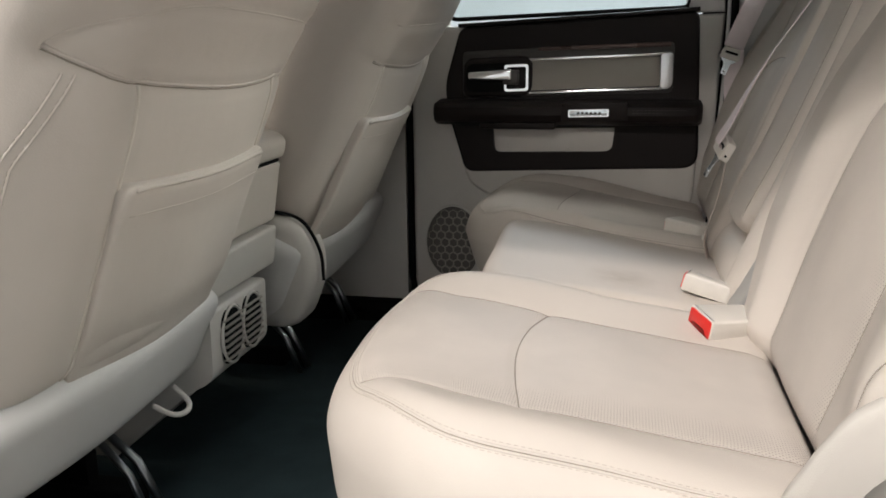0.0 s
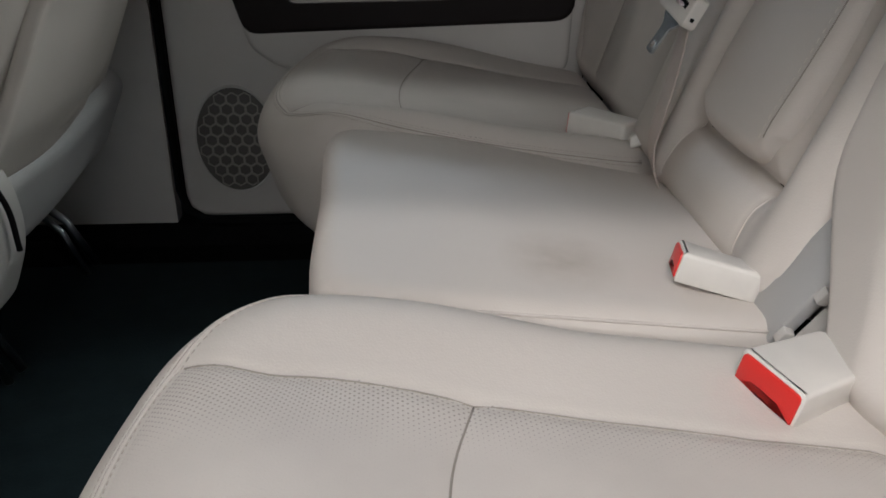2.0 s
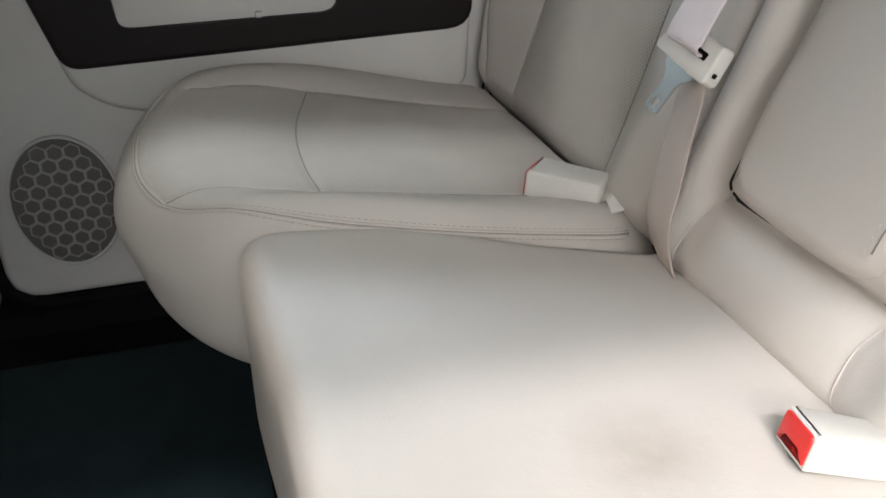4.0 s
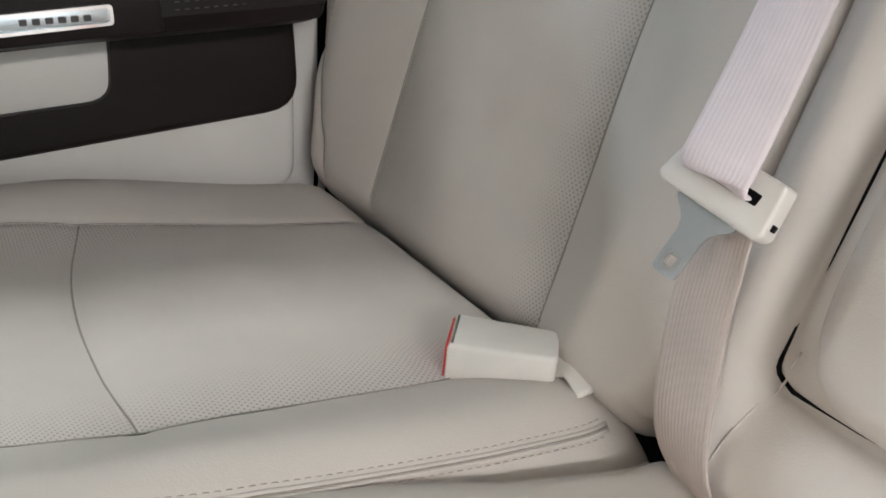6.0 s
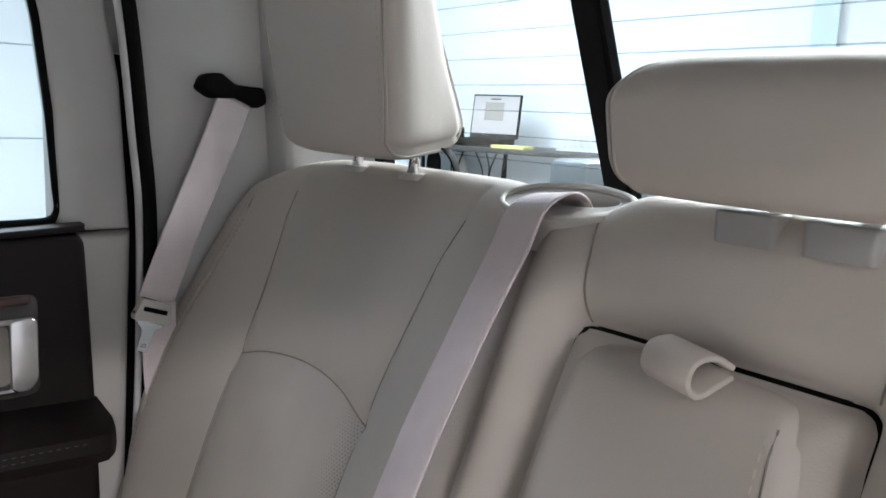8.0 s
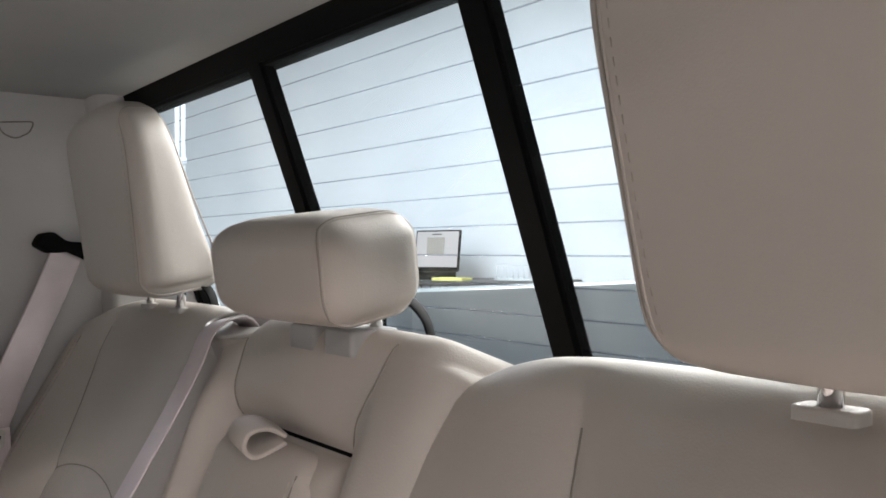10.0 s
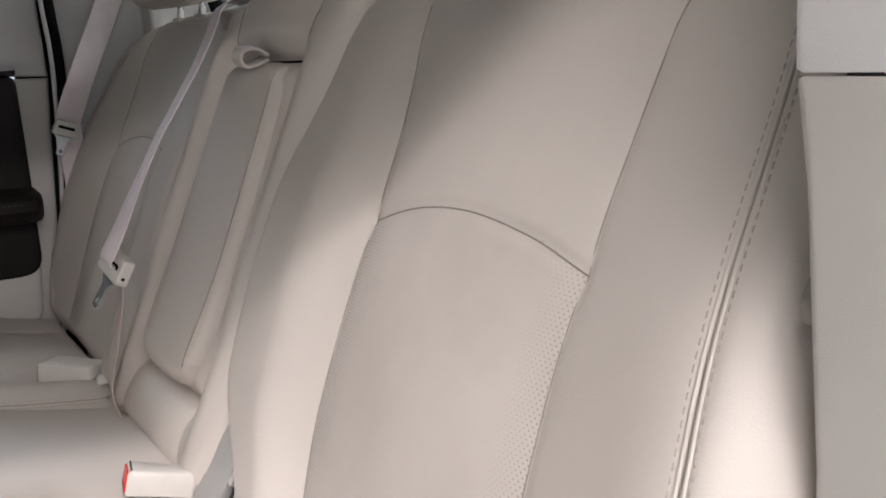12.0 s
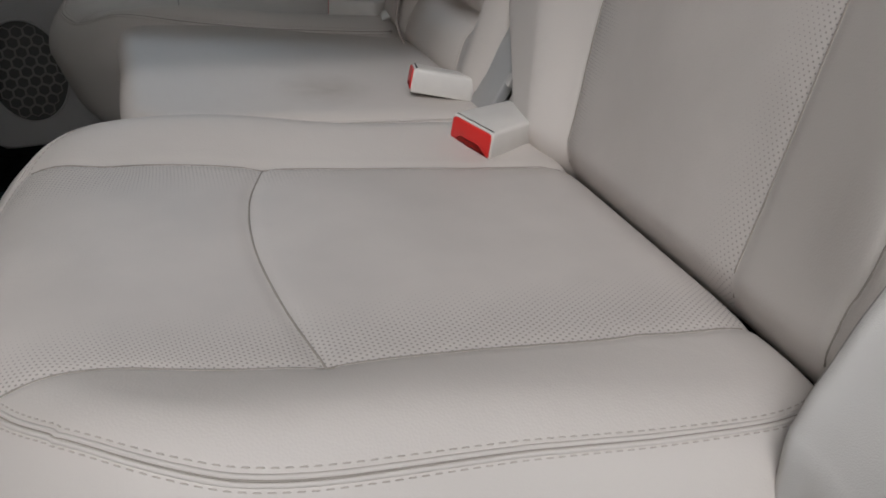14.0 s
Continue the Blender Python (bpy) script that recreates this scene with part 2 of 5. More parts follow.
def box(lo, hi, bevel=0.0, seg=2, m=None):
    """A box between two corners with rounded edges."""
    bm = bmesh.new()
    bmesh.ops.create_cube(bm, size=1)
    for v in bm.verts:
        v.co = Vector([(a + b) / 2 + c * (b - a) for a, b, c in zip(lo, hi, v.co)])
    if bevel:
        bmesh.ops.bevel(bm, geom=bm.edges[:], offset=bevel, segments=seg, affect="EDGES", profile=0.5)
    if m is not None:
        bmesh.ops.transform(bm, matrix=m, verts=bm.verts)
    return bm


def prism(pts, axis, a, b, bevel=0.0, seg=2):
    """A plate: an outline in the plane across the axis (0 x, 1 y, 2 z), from a to b along it."""
    bm = bmesh.new()

    def place(p, d):
        q = list(p)
        q.insert(axis, d)
        return q
    vs = [bm.verts.new(place(p, a)) for p in pts]
    f = bm.faces.new(vs)
    g = bmesh.ops.extrude_face_region(bm, geom=[f])
    for v in g["geom"]:
        if isinstance(v, bmesh.types.BMVert):
            v.co[axis] = b
    bm.normal_update()
    if bevel:
        rim = [e for e in bm.edges if all(abs(v.co[axis] - b) < 1e-6 for v in e.verts)]
        bmesh.ops.bevel(bm, geom=rim, offset=bevel, segments=seg, affect="EDGES", profile=0.5)
    return bm


def rounded(pts, r, n=5):
    """The outline with its corners rounded; r: one radius or one for each corner."""
    out, k = [], len(pts)
    for i, p in enumerate(pts):
        rad = r[i] if isinstance(r, (list, tuple)) else r
        p, a, b = Vector(p), Vector(pts[i - 1]), Vector(pts[(i + 1) % k])
        if rad <= 0:
            out.append(tuple(p))
            continue
        u, w = (a - p), (b - p)
        d = min(rad, u.length * 0.48, w.length * 0.48)
        s, e = p + u.normalized() * d, p + w.normalized() * d
        for j in range(n + 1):
            t = j / n
            out.append(tuple(s * (1 - t) ** 2 + p * 2 * t * (1 - t) + e * t * t))
    return out


def ribbon_ring(outer, inner, axis, a, b):
    """A frame between two outlines with the same number of corners."""
    n, verts, faces = len(outer), [], []
    for loop, d in ((outer, a), (outer, b), (inner, b), (inner, a)):
        for p in loop:
            q = list(p)
            q.insert(axis, d)
            verts.append(q)
    for k in range(4):
        for i in range(n):
            j = (i + 1) % n
            faces.append((k * n + i, k * n + j, ((k + 1) % 4) * n + j, ((k + 1) % 4) * n + i))
    bm = bmesh.new()
    vs = [bm.verts.new(v) for v in verts]
    for f in faces:
        bm.faces.new([vs[i] for i in f])
    return bm


def shrink(pts, d):
    c = [sum(p[i] for p in pts) / len(pts) for i in (0, 1)]
    h = [max(abs(p[i] - c[i]) for p in pts) for i in (0, 1)]
    return [tuple(c[i] + (p[i] - c[i]) * (h[i] - d) / h[i] for i in (0, 1)) for p in pts]


def tube_data(points, r, sides=6, closed=False):
    P = np.asarray(points, dtype=float)
    n = len(P)
    T = np.roll(P, -1, 0) - np.roll(P, 1, 0) if closed else np.gradient(P, axis=0)
    T /= np.linalg.norm(T, axis=1)[:, None] + 1e-12
    up = np.array((0.0, 0.0, 1.0)) if abs(T[0, 2]) < 0.9 else np.array((1.0, 0.0, 0.0))
    verts, faces, a = [], [], np.cross(T[0], up)
    for i in range(n):
        a = a - T[i] * (a @ T[i])
        a /= np.linalg.norm(a) + 1e-12
        b = np.cross(T[i], a)
        rad = r[i] if isinstance(r, (list, tuple, np.ndarray)) else r
        for k in range(sides):
            t = 2 * math.pi * k / sides
            verts.append(P[i] + rad * (math.cos(t) * a + math.sin(t) * b))
    for i in range(n if closed else n - 1):
        j = (i + 1) % n
        for k in range(sides):
            q = (k + 1) % sides
            faces.append((i * sides + k, i * sides + q, j * sides + q, j * sides + k))
    if not closed:
        faces.append(tuple(range(sides))[::-1])
        faces.append(tuple((n - 1) * sides + k for k in range(sides)))
    return verts, faces


def tube(name, points, r, mat, parent, label="", sides=6, closed=False):
    v, f = tube_data(points, r, sides, closed)
    return link_mesh(name, v, f, mat, parent, label)


def bezier(pts, n=24):
    """A smooth line through the points (Catmull-Rom)."""
    P = [np.asarray(p, dtype=float) for p in pts]
    P = [2 * P[0] - P[1]] + P + [2 * P[-1] - P[-2]]
    out, k = [], len(P) - 3
    per = max(2, n // k)
    for i in range(k):
        p0, p1, p2, p3 = P[i:i + 4]
        for j in range(per):
            t = j / per
            out.append(0.5 * (2 * p1 + (p2 - p0) * t + (2 * p0 - 5 * p1 + 4 * p2 - p3) * t * t + (3 * p1 - p0 - 3 * p2 + p3) * t ** 3))
    out.append(P[-2])
    return np.array(out)


def strip(name, centre, across, width, thick, mat, parent, label=""):
    """A belt: a flat band along a line, with its width laid along the given directions."""
    C, A = np.asarray(centre, dtype=float), np.asarray(across, dtype=float)
    if A.ndim == 1:
        A = np.tile(A, (len(C), 1))
    T = np.gradient(C, axis=0)
    T /= np.linalg.norm(T, axis=1)[:, None]
    A = A - T * (A * T).sum(1)[:, None]
    A /= np.linalg.norm(A, axis=1)[:, None]
    N = np.cross(T, A)
    verts, faces, uv, s = [], [], [], 0.0
    prof = [(-0.5, 0.3), (-0.46, 0.5), (0.46, 0.5), (0.5, 0.3), (0.5, -0.3), (0.46, -0.5), (-0.46, -0.5), (-0.5, -0.3)]
    for i in range(len(C)):
        s += np.linalg.norm(C[i] - C[i - 1]) if i else 0
        for a, b in prof:
            verts.append(C[i] + A[i] * width * a + N[i] * thick * b)
            uv.append((width * a, s))
    k = len(prof)
    for i in range(len(C) - 1):
        for j in range(k):
            q = (j + 1) % k
            faces.append((i * k + j, i * k + q, (i + 1) * k + q, (i + 1) * k + j))
    faces += [tuple(range(k))[::-1], tuple((len(C) - 1) * k + j for j in range(k))]
    return link_mesh(name, verts, faces, mat, parent, label, uv=uv)


def gap_to(P, line):
    """Each point's distance from a line of segments, in the plane."""
    L = np.asarray(line, dtype=float)
    best = np.full(len(P), 9.0)
    for a, b in zip(L[:-1], L[1:]):
        d = b - a
        t = np.clip(((P - a) @ d) / (d @ d + 1e-12), 0, 1)
        best = np.minimum(best, np.linalg.norm(P - a - t[:, None] * d, axis=1))
    return best


def inside(P, poly):
    poly = np.asarray(poly, dtype=float)
    c = np.zeros(len(P), dtype=bool)
    for a, b in zip(poly, np.roll(poly, -1, 0)):
        hit = (a[1] > P[:, 1]) != (b[1] > P[:, 1])
        x = (b[0] - a[0]) * (P[:, 1] - a[1]) / (b[1] - a[1] + 1e-12) + a[0]
        c ^= hit & (P[:, 0] < x)
    return c


class Soft:
    """An upholstered block: its face is +z of its own frame, with rounded edges, a swell over the face and sewn grooves."""

    def __init__(self, lo, hi, radius, m, swell=None, corners=(9, 9, 9, 9), grooves=(), bend=None, plan_round=False):
        self.lo, self.hi, self.r, self.m = np.array(lo, float), np.array(hi, float), radius, m
        self.swell, self.corners, self.grooves, self.bend, self.plan_round = swell, corners, grooves, bend, plan_round

    def shape(self, P):
        """From the plain block's surface to the finished form, in world metres."""
        P = np.asarray(P, float)
        mid, half = (self.lo + self.hi) / 2, (self.hi - self.lo) / 2
        p = P - mid
        if self.plan_round:
            # the edge is rounded across the rim alone, so that rounded corners of the plan stay smooth
            wide = min(half[0], half[1])
            rho = np.maximum(np.abs(p[:, 0]) / half[0], np.abs(p[:, 1]) / half[1])
            q = np.c_[rho * wide, p[:, 2]]
            lim = np.array((wide - self.r, half[2] - self.r))
            core = np.clip(q, -lim, lim)
            d = q - core
            k = np.linalg.norm(d, axis=1)[:, None]
            q = np.where(k > 1e-9, core + d / np.maximum(k, 1e-9) * self.r, q)
            f = q[:, 0] / np.maximum(rho * wide, 1e-9)
            out = np.c_[p[:, 0] * f, p[:, 1] * f, q[:, 1]]
        else:
            core = np.clip(p, -(half - self.r), half - self.r)
            d = p - core
            k = np.linalg.norm(d, axis=1)[:, None]
            out = np.where(k > 1e-9, core + d / np.maximum(k, 1e-9) * self.r, p)
        a, b = out[:, 0] / half[0], out[:, 1] / half[1]
        n = np.where(a < 0, np.where(b < 0, self.corners[0], self.corners[1]), np.where(b < 0, self.corners[2], self.corners[3]))
        big = np.maximum(np.abs(a), np.abs(b))
        s = big / np.maximum((np.abs(a) ** n + np.abs(b) ** n) ** (1 / n), 1e-9)
        fade = np.clip((big - 0.3) / 0.55, 0, 1)
        s = 1 - (1 - np.where(big > 1e-6, s, 1)) * (fade * fade * (3 - 2 * fade) if self.plan_round else np.clip(big, 0, 1) ** 4)
        out[:, 0] *= s
        out[:, 1] *= s
        top = np.clip((out[:, 2] + half[2]) / (2 * half[2]), 0, 1)
        out += mid
        xy = out[:, :2].copy()
        lift = np.zeros(len(P))
        if self.swell is not None:
            lift += self.swell(xy[:, 0], xy[:, 1])
        flat = np.clip((top - 0.55) / 0.35, 0, 1)
        for line, deep, wide in self.grooves:
            g = gap_to(P[:, :2], line)
            lift -= flat * (deep * np.exp(-(g / wide) ** 2) + deep * 0.8 * np.exp(-(g / (wide * 4)) ** 2))
        out[:, 2] += lift * top
        if self.bend is not None:
            out = self.bend(out)
        M = np.array(self.m)
        return out @ M[:3, :3].T + M[:3, 3]

    def on(self, line, lift=0.0):
        """Points on the finished face over a line of the plan."""
        L = np.asarray(line, float)
        gx, gy, V = self.net
        fx = np.clip((L[:, 0] - gx[0]) / (gx[1] - gx[0]), 0, len(gx) - 1.001)
        fy = np.clip((L[:, 1] - gy[0]) / (gy[1] - gy[0]), 0, len(gy) - 1.001)
        i, j = fx.astype(int), fy.astype(int)
        a, b = (fx - i)[:, None], (fy - j)[:, None]
        Q = V[i, j] * (1 - a) * (1 - b) + V[i + 1, j] * a * (1 - b) + V[i, j + 1] * (1 - a) * b + V[i + 1, j + 1] * a * b
        if lift:
            Q = Q + np.array(self.m)[:3, 2] * lift
        return Q

    def mesh(self, name, step, mats, parent, label="", zone=None):
        n = [max(2, int(math.ceil((h - l) / step))) for l, h in zip(self.lo, self.hi)]
        n[2] = max(8, n[2] // 2)
        ids, verts, faces = {}, [], []
        g = [np.linspace(l, h, k + 1) for l, h, k in zip(self.lo, self.hi, n)]

        def at(i, j, k):
            key = (i, j, k)
            if key not in ids:
                ids[key] = len(verts)
                verts.append((g[0][i], g[1][j], g[2][k]))
            return ids[key]
        for i in range(n[0]):
            for j in range(n[1]):
                faces.append((at(i, j, n[2]), at(i + 1, j, n[2]), at(i + 1, j + 1, n[2]), at(i, j + 1, n[2])))
        for k in range(n[2]):
            for i in range(n[0]):
                faces.append((at(i, 0, k), at(i + 1, 0, k), at(i + 1, 0, k + 1), at(i, 0, k + 1)))
                faces.append((at(i + 1, n[1], k), at(i, n[1], k), at(i, n[1], k + 1), at(i + 1, n[1], k + 1)))
            for j in range(n[1]):
                faces.append((at(0, j + 1, k), at(0, j, k), at(0, j, k + 1), at(0, j + 1, k + 1)))
                faces.append((at(n[0], j, k), at(n[0], j + 1, k), at(n[0], j + 1, k + 1), at(n[0], j, k + 1)))
        # a coarse underside
        rim = [at(i, 0, 0) for i in range(n[0])] + [at(n[0], j, 0) for j in range(n[1])] + [at(i, n[1], 0) for i in range(n[0], 0, -1)] + [at(0, j, 0) for j in range(n[1], 0, -1)]
        faces.append(tuple(rim[::-1]))
        raw = np.array(verts)
        V = self.shape(raw)
        self.net = (g[0], g[1], V[[[ids[(i, j, n[2])] for j in range(n[1] + 1)] for i in range(n[0] + 1)]])
        index = np.zeros(len(faces), dtype=int)
        if zone is not None:
            tops = n[0] * n[1]
            F = np.array(faces[:tops])
            index[:tops] = inside(raw[F].mean(1)[:, :2], zone).astype(int)
        if Matrix(self.m).determinant() < 0:
            faces = [f[::-1] for f in faces]
        return link_mesh(name, V, faces, mats, parent, label, index=index, uv=raw[:, :2])


def stitches(name, line, normal, mat, parent, long=0.0055, gap=0.0035, wide=0.0011):
    """A row of sewn stitches along a line of points: small raised threads, joined."""
    L = np.asarray(line, float)
    s = np.r_[0, np.cumsum(np.linalg.norm(np.diff(L, axis=0), axis=1))]
    N = np.asarray(normal, float)
    verts, faces, t = [], [], 0.0
    while t + long < s[-1]:
        a, b = (np.array([np.interp(q, s, L[:, i]) for i in range(3)]) for q in (t, t + long))
        d = (b - a) / (np.linalg.norm(b - a) + 1e-12)
        c = np.cross(d, N)
        c /= np.linalg.norm(c) + 1e-12
        mid, k = (a + b) / 2, len(verts)
        p, q = a + d * long * 0.18, b - d * long * 0.18
        verts += [a - N * wide * 0.4, p + c * wide * 0.55, q + c * wide * 0.55, b - N * wide * 0.4, q - c * wide * 0.55, p - c * wide * 0.55, p + N * wide * 0.6, q + N * wide * 0.6]
        faces += [tuple(k + i for i in f) for f in ((0, 1, 6), (1, 2, 7, 6), (2, 3, 7), (3, 4, 7), (4, 5, 6, 7), (5, 0, 6))]
        t += long + gap
    ob = link_mesh(name, verts, faces, mat, parent, "")
    tagged(ob, kind="stuff")
    return ob

# ---- the garage round the truck ----
GROUND, WALL_X, WALL_Y = -0.75, 4.05, 9.2
floor_g = part("ground", box((-5.5, -3.6, GROUND - 0.1), (8.6, WALL_Y, GROUND)), CONCRETE, None, smooth=False)
tagged(floor_g, "bare grey concrete garage floor under the truck", "ground", kind="structure")


def panelled_wall(name, axis, at, lo, hi, tall, label):
    """A white wall of long horizontal boards with recessed joints; the boards face the truck."""
    wall = tagged(new(name), label, "wall", kind="structure")
    back_lo, back_hi = [lo, lo, GROUND], [hi, hi, 2.95]
    back_lo[axis], back_hi[axis] = at, at + 0.1
    part("backing", box(back_lo, back_hi), JOINT, wall, smooth=False)
    z, rows = GROUND - 0.168, int((2.95 - GROUND) / tall) + 2
    for i in range(rows):
        a, b = [lo, lo, max(GROUND, z + 0.006)], [hi, hi, min(2.95, z + tall - 0.006)]
        a[axis], b[axis] = at - 0.012, at
        if b[2] > a[2] + 0.02:
            part("board", box(a, b, 0.003, 1), WALLW, wall, smooth=False)
        z += tall
    return wall


# the rear wall stands askew to the truck
SKEW = Matrix.Translation((4.05, 6.0, 0)) @ Matrix.Rotation(radians(20), 4, "Z") @ Matrix.Translation((-4.05, -6.0, 0))
wall_rear = tagged(part("wall_rear", box((WALL_X, -5.0, GROUND), (WALL_X + 0.1, WALL_Y + 0.2, 2.95)), WALLW, None, smooth=False), "plain white garage wall behind the truck", "wall", kind="structure")
panelled_wall("wall_right", 1, WALL_Y, -5.5, WALL_X, 0.78, "white sectional panelled garage wall beside the truck")
wall_rear.matrix_basis = SKEW
pil = part("trim_post", box((WALL_X - 0.06, 3.82, GROUND), (WALL_X - 0.012, 3.965, 2.95), 0.004), POSTBLUE, None, smooth=False)
pil.matrix_basis = SKEW
tagged(pil, "white upright trim board on the garage wall", "trim", kind="structure")
for nm, lo, hi, lab in (("wall_left", (-5.5, -3.7, GROUND), (8.6, -3.6, 2.95), "plain white garage wall on the open door's side"),
                        ("wall_front", (-5.6, -3.6, GROUND), (-5.5, WALL_Y, 2.95), "plain white garage wall ahead of the truck")):
    tagged(part(nm, box(lo, hi), WALLW, None, smooth=False), lab, "wall", kind="structure")
tagged(part("ceiling", box((-5.5, -3.6, 2.95), (8.6, WALL_Y, 3.05)), WALLW, None, smooth=False), "plain white garage ceiling", "ceiling", kind="structure")

# ---- the cabin's shell ----
YL, YR, MID = 0.70, 2.21, 1.455
cab_floor = part("floor", box((-1.9, YL - 0.05, -0.02), (0.56, YR + 0.05, 0.06)), CARPET, None)
tagged(cab_floor, "black carpeted cabin floor", "floor", kind="structure")
mat_pts = rounded([(-0.98, 0.78), (-0.20, 0.78), (-0.20, 2.10), (-0.98, 2.10)], 0.04)
mat = thing("floor_mat", "dark slate rubber-backed floor mat lying on the carpet", "floor mat", at=(-0.6, 1.45, 0.06))
part("mat_sheet", prism(mat_pts, 2, 0.0605, 0.070, 0.004), MAT, mat)
roof_pts = [(-1.7, YL - 0.06), (0.52, YL - 0.06), (0.52, YR + 0.06), (-1.7, YR + 0.06)]
tagged(part("ceiling", prism(roof_pts, 2, 1.242, 1.31), HEADLINER, None), "grey fabric headliner of the truck cabin", "headliner", kind="structure")
tagged(part("wall_front", box((-1.95, YL - 0.05, -0.02), (-1.9, YR + 0.05, 0.62)), DARKTRIM, None), "dark lower bulkhead ahead of the front seats", "bulkhead", kind="structure")

# rear bulkhead below the window, behind the seat backs
tagged(part("wall_rear", box((0.56, YL - 0.10, -0.02), (0.62, YR + 0.10, 0.868), 0.01), DARKTRIM, None), "dark bulkhead behind the rear seat backs", "bulkhead", kind="structure")


def lean(y, z):
    """The rear window's plane: its foot is further back than its head."""
    return 0.555 - 0.36 * (z - 0.90)


rear_window = tagged(new("window_rear"), "wide sliding rear window with black bars, garage beyond", "rear window", kind="structure")


def leaning_bar(name, y0, y1, z0, z1, thick, mat_, parent, label=""):
    bm = bmesh.new()
    vs = []
    for z in (z0, z1):
        for y, d in ((y0, 0), (y1, 0), (y1, thick), (y0, thick)):
            vs.append(bm.verts.new((lean(y, z) + d, y, z)))
    for f in ((0, 1, 2, 3), (4, 5, 6, 7), (0, 1, 5, 4), (1, 2, 6, 5), (2, 3, 7, 6), (3, 0, 4, 7)):
        bm.faces.new([vs[i] for i in f])
    bmesh.ops.recalc_face_normals(bm, faces=bm.faces)
    bmesh.ops.bevel(bm, geom=bm.edges[:], offset=0.004, segments=2, affect="EDGES")
    return part(name, bm, mat_, parent, label)


for y in (1.093, 1.335, 1.716):
    leaning_bar("window_bar", y - 0.018, y + 0.018, 0.88, 1.26, 0.02, BLACK, rear_window)
leaning_bar("window_frame_top", YL - 0.08, YR + 0.05, 1.212, 1.285, 0.03, BLACK, rear_window)
leaning_bar("window_frame_bottom", YL - 0.08, YR + 0.05, 0.845, 0.885, 0.03, BLACK, rear_window)
leaning_bar("window_frame_side", 2.14, YR + 0.05, 0.88, 1.26, 0.025, BLACK, rear_window)
leaning_bar("window_frame_side", YL - 0.08, 0.665, 0.88, 1.26, 0.025, BLACK, rear_window)
pane = leaning_bar("pane", 0.66, 2.16, 0.88, 1.24, 0.008, GLASS, rear_window, "clear glass pane")
pane.location.x += 0.009
pane.visible_shadow = False
# fine heating wires on the glass, between the bars
for k in range(13):
    z = 0.8947 + 0.0266 * k
    for y0, y1 in ((0.668, 1.074), (1.112, 1.316), (1.354, 1.697), (1.735, 2.138)):
        tube("heating_wire", [(lean(y, z) + 0.0075, y, z) for y in (y0, y1)], 0.0008, WIRE, rear_window, "fine grey heating wire on the glass", sides=5)

for row, (z, n_bars) in enumerate(((0.946, 11), (0.938, 8))):
    for i in range(n_bars):
        y = 0.842 - 0.0072 * i
        part("glass_mark", box((lean(y, z) + 0.0066, y - 0.0024, z - 0.0022), (lean(y, z) + 0.0082, y + 0.0024, z + 0.0022)), DARKTRIM, rear_window, "tiny dark printed bar on the glass", smooth=False)

# pillar trims: the right rear quarter, the left rear quarter, the middle pillars
quarter = tagged(new("trim_rear_right"), "pale grey plastic quarter trim with belt guide opening", "pillar trim", kind="structure")
part("trim_panel", prism([(0.262, 0.08), (0.30, 0.08), (0.56, 0.08), (0.56, 0.92), (0.435, 1.27), (0.20, 1.27), (0.222, 1.20), (0.240, 1.10), (0.264, 0.80)], 1, YR + 0.06, YR + 0.012, 0.006), TRIMGREY, quarter)
part("trim_return", prism([(0.42, 0.90), (0.60, 0.90), (0.43, 1.27), (0.39, 1.27)], 1, YR + 0.05, YR - 0.055, 0.02, 3), TRIMGREY, quarter)
slot = rounded([(0.269, 1.196), (0.320, 1.201), (0.314, 1.184), (0.294, 1.173), (0.276, 1.180)], 0.007)
tube("hook_outline", [(x, YR + 0.0105, z) for x, z in slot], 0.0012, SEAM, quarter, "thin outline of a coat hook cover", closed=True)
left_q = tagged(new("trim_rear_left"), "pale plastic quarter trim beside the open door", "pillar trim", kind="structure")
rim = bezier([(0.138, 0.06), (0.140, 0.36), (0.147, 0.410), (0.162, 0.440), (0.177, 0.467), (0.198, 0.494), (0.228, 0.512), (0.262, 0.519), (0.30, 0.522), (0.40, 0.526), (0.60, 0.53)], 48)
rows = [(0.640, 0.0, -0.02), (0.712, 0.004, -0.004), (0.716, 0.0, 0.0), (0.712, -0.003, 0.002), (0.706, -0.004, -0.004), (0.702, 0.002, -0.008), (0.696, 0.002, -0.008), (0.690, 0.004, -0.016), (0.640, 0.010, -0.075), (0.575, 0.022, -0.170), (0.560, 0.060, -0.22)]
verts = [(x + dx, y, max(0.06, z + dz)) for y, dx, dz in rows for x, z in rim]
n = len(rim)
faces = [(i * n + j, i * n + j + 1, (i + 1) * n + j + 1, (i + 1) * n + j) for i in range(len(rows) - 1) for j in range(n - 1)]
link_mesh("trim_lower", verts, faces, SILLBEIGE, left_q)
part("door_jamb", prism([(0.175, 0.06), (0.60, 0.06), (0.60, 0.36), (0.26, 0.36), (0.212, 0.345), (0.188, 0.30), (0.178, 0.25)], 1, 0.52, 0.575, 0.010, 3), WALLW, left_q, "white painted door jamb")
# dark block added in the gap, in place of the shade between seat and trim
part("gap_backing", box((0.312, 0.600, 0.10), (0.60, 0.690, 0.90)), DARKTRIM, left_q, "dark block standing in for the shaded gap behind the pillar trim")
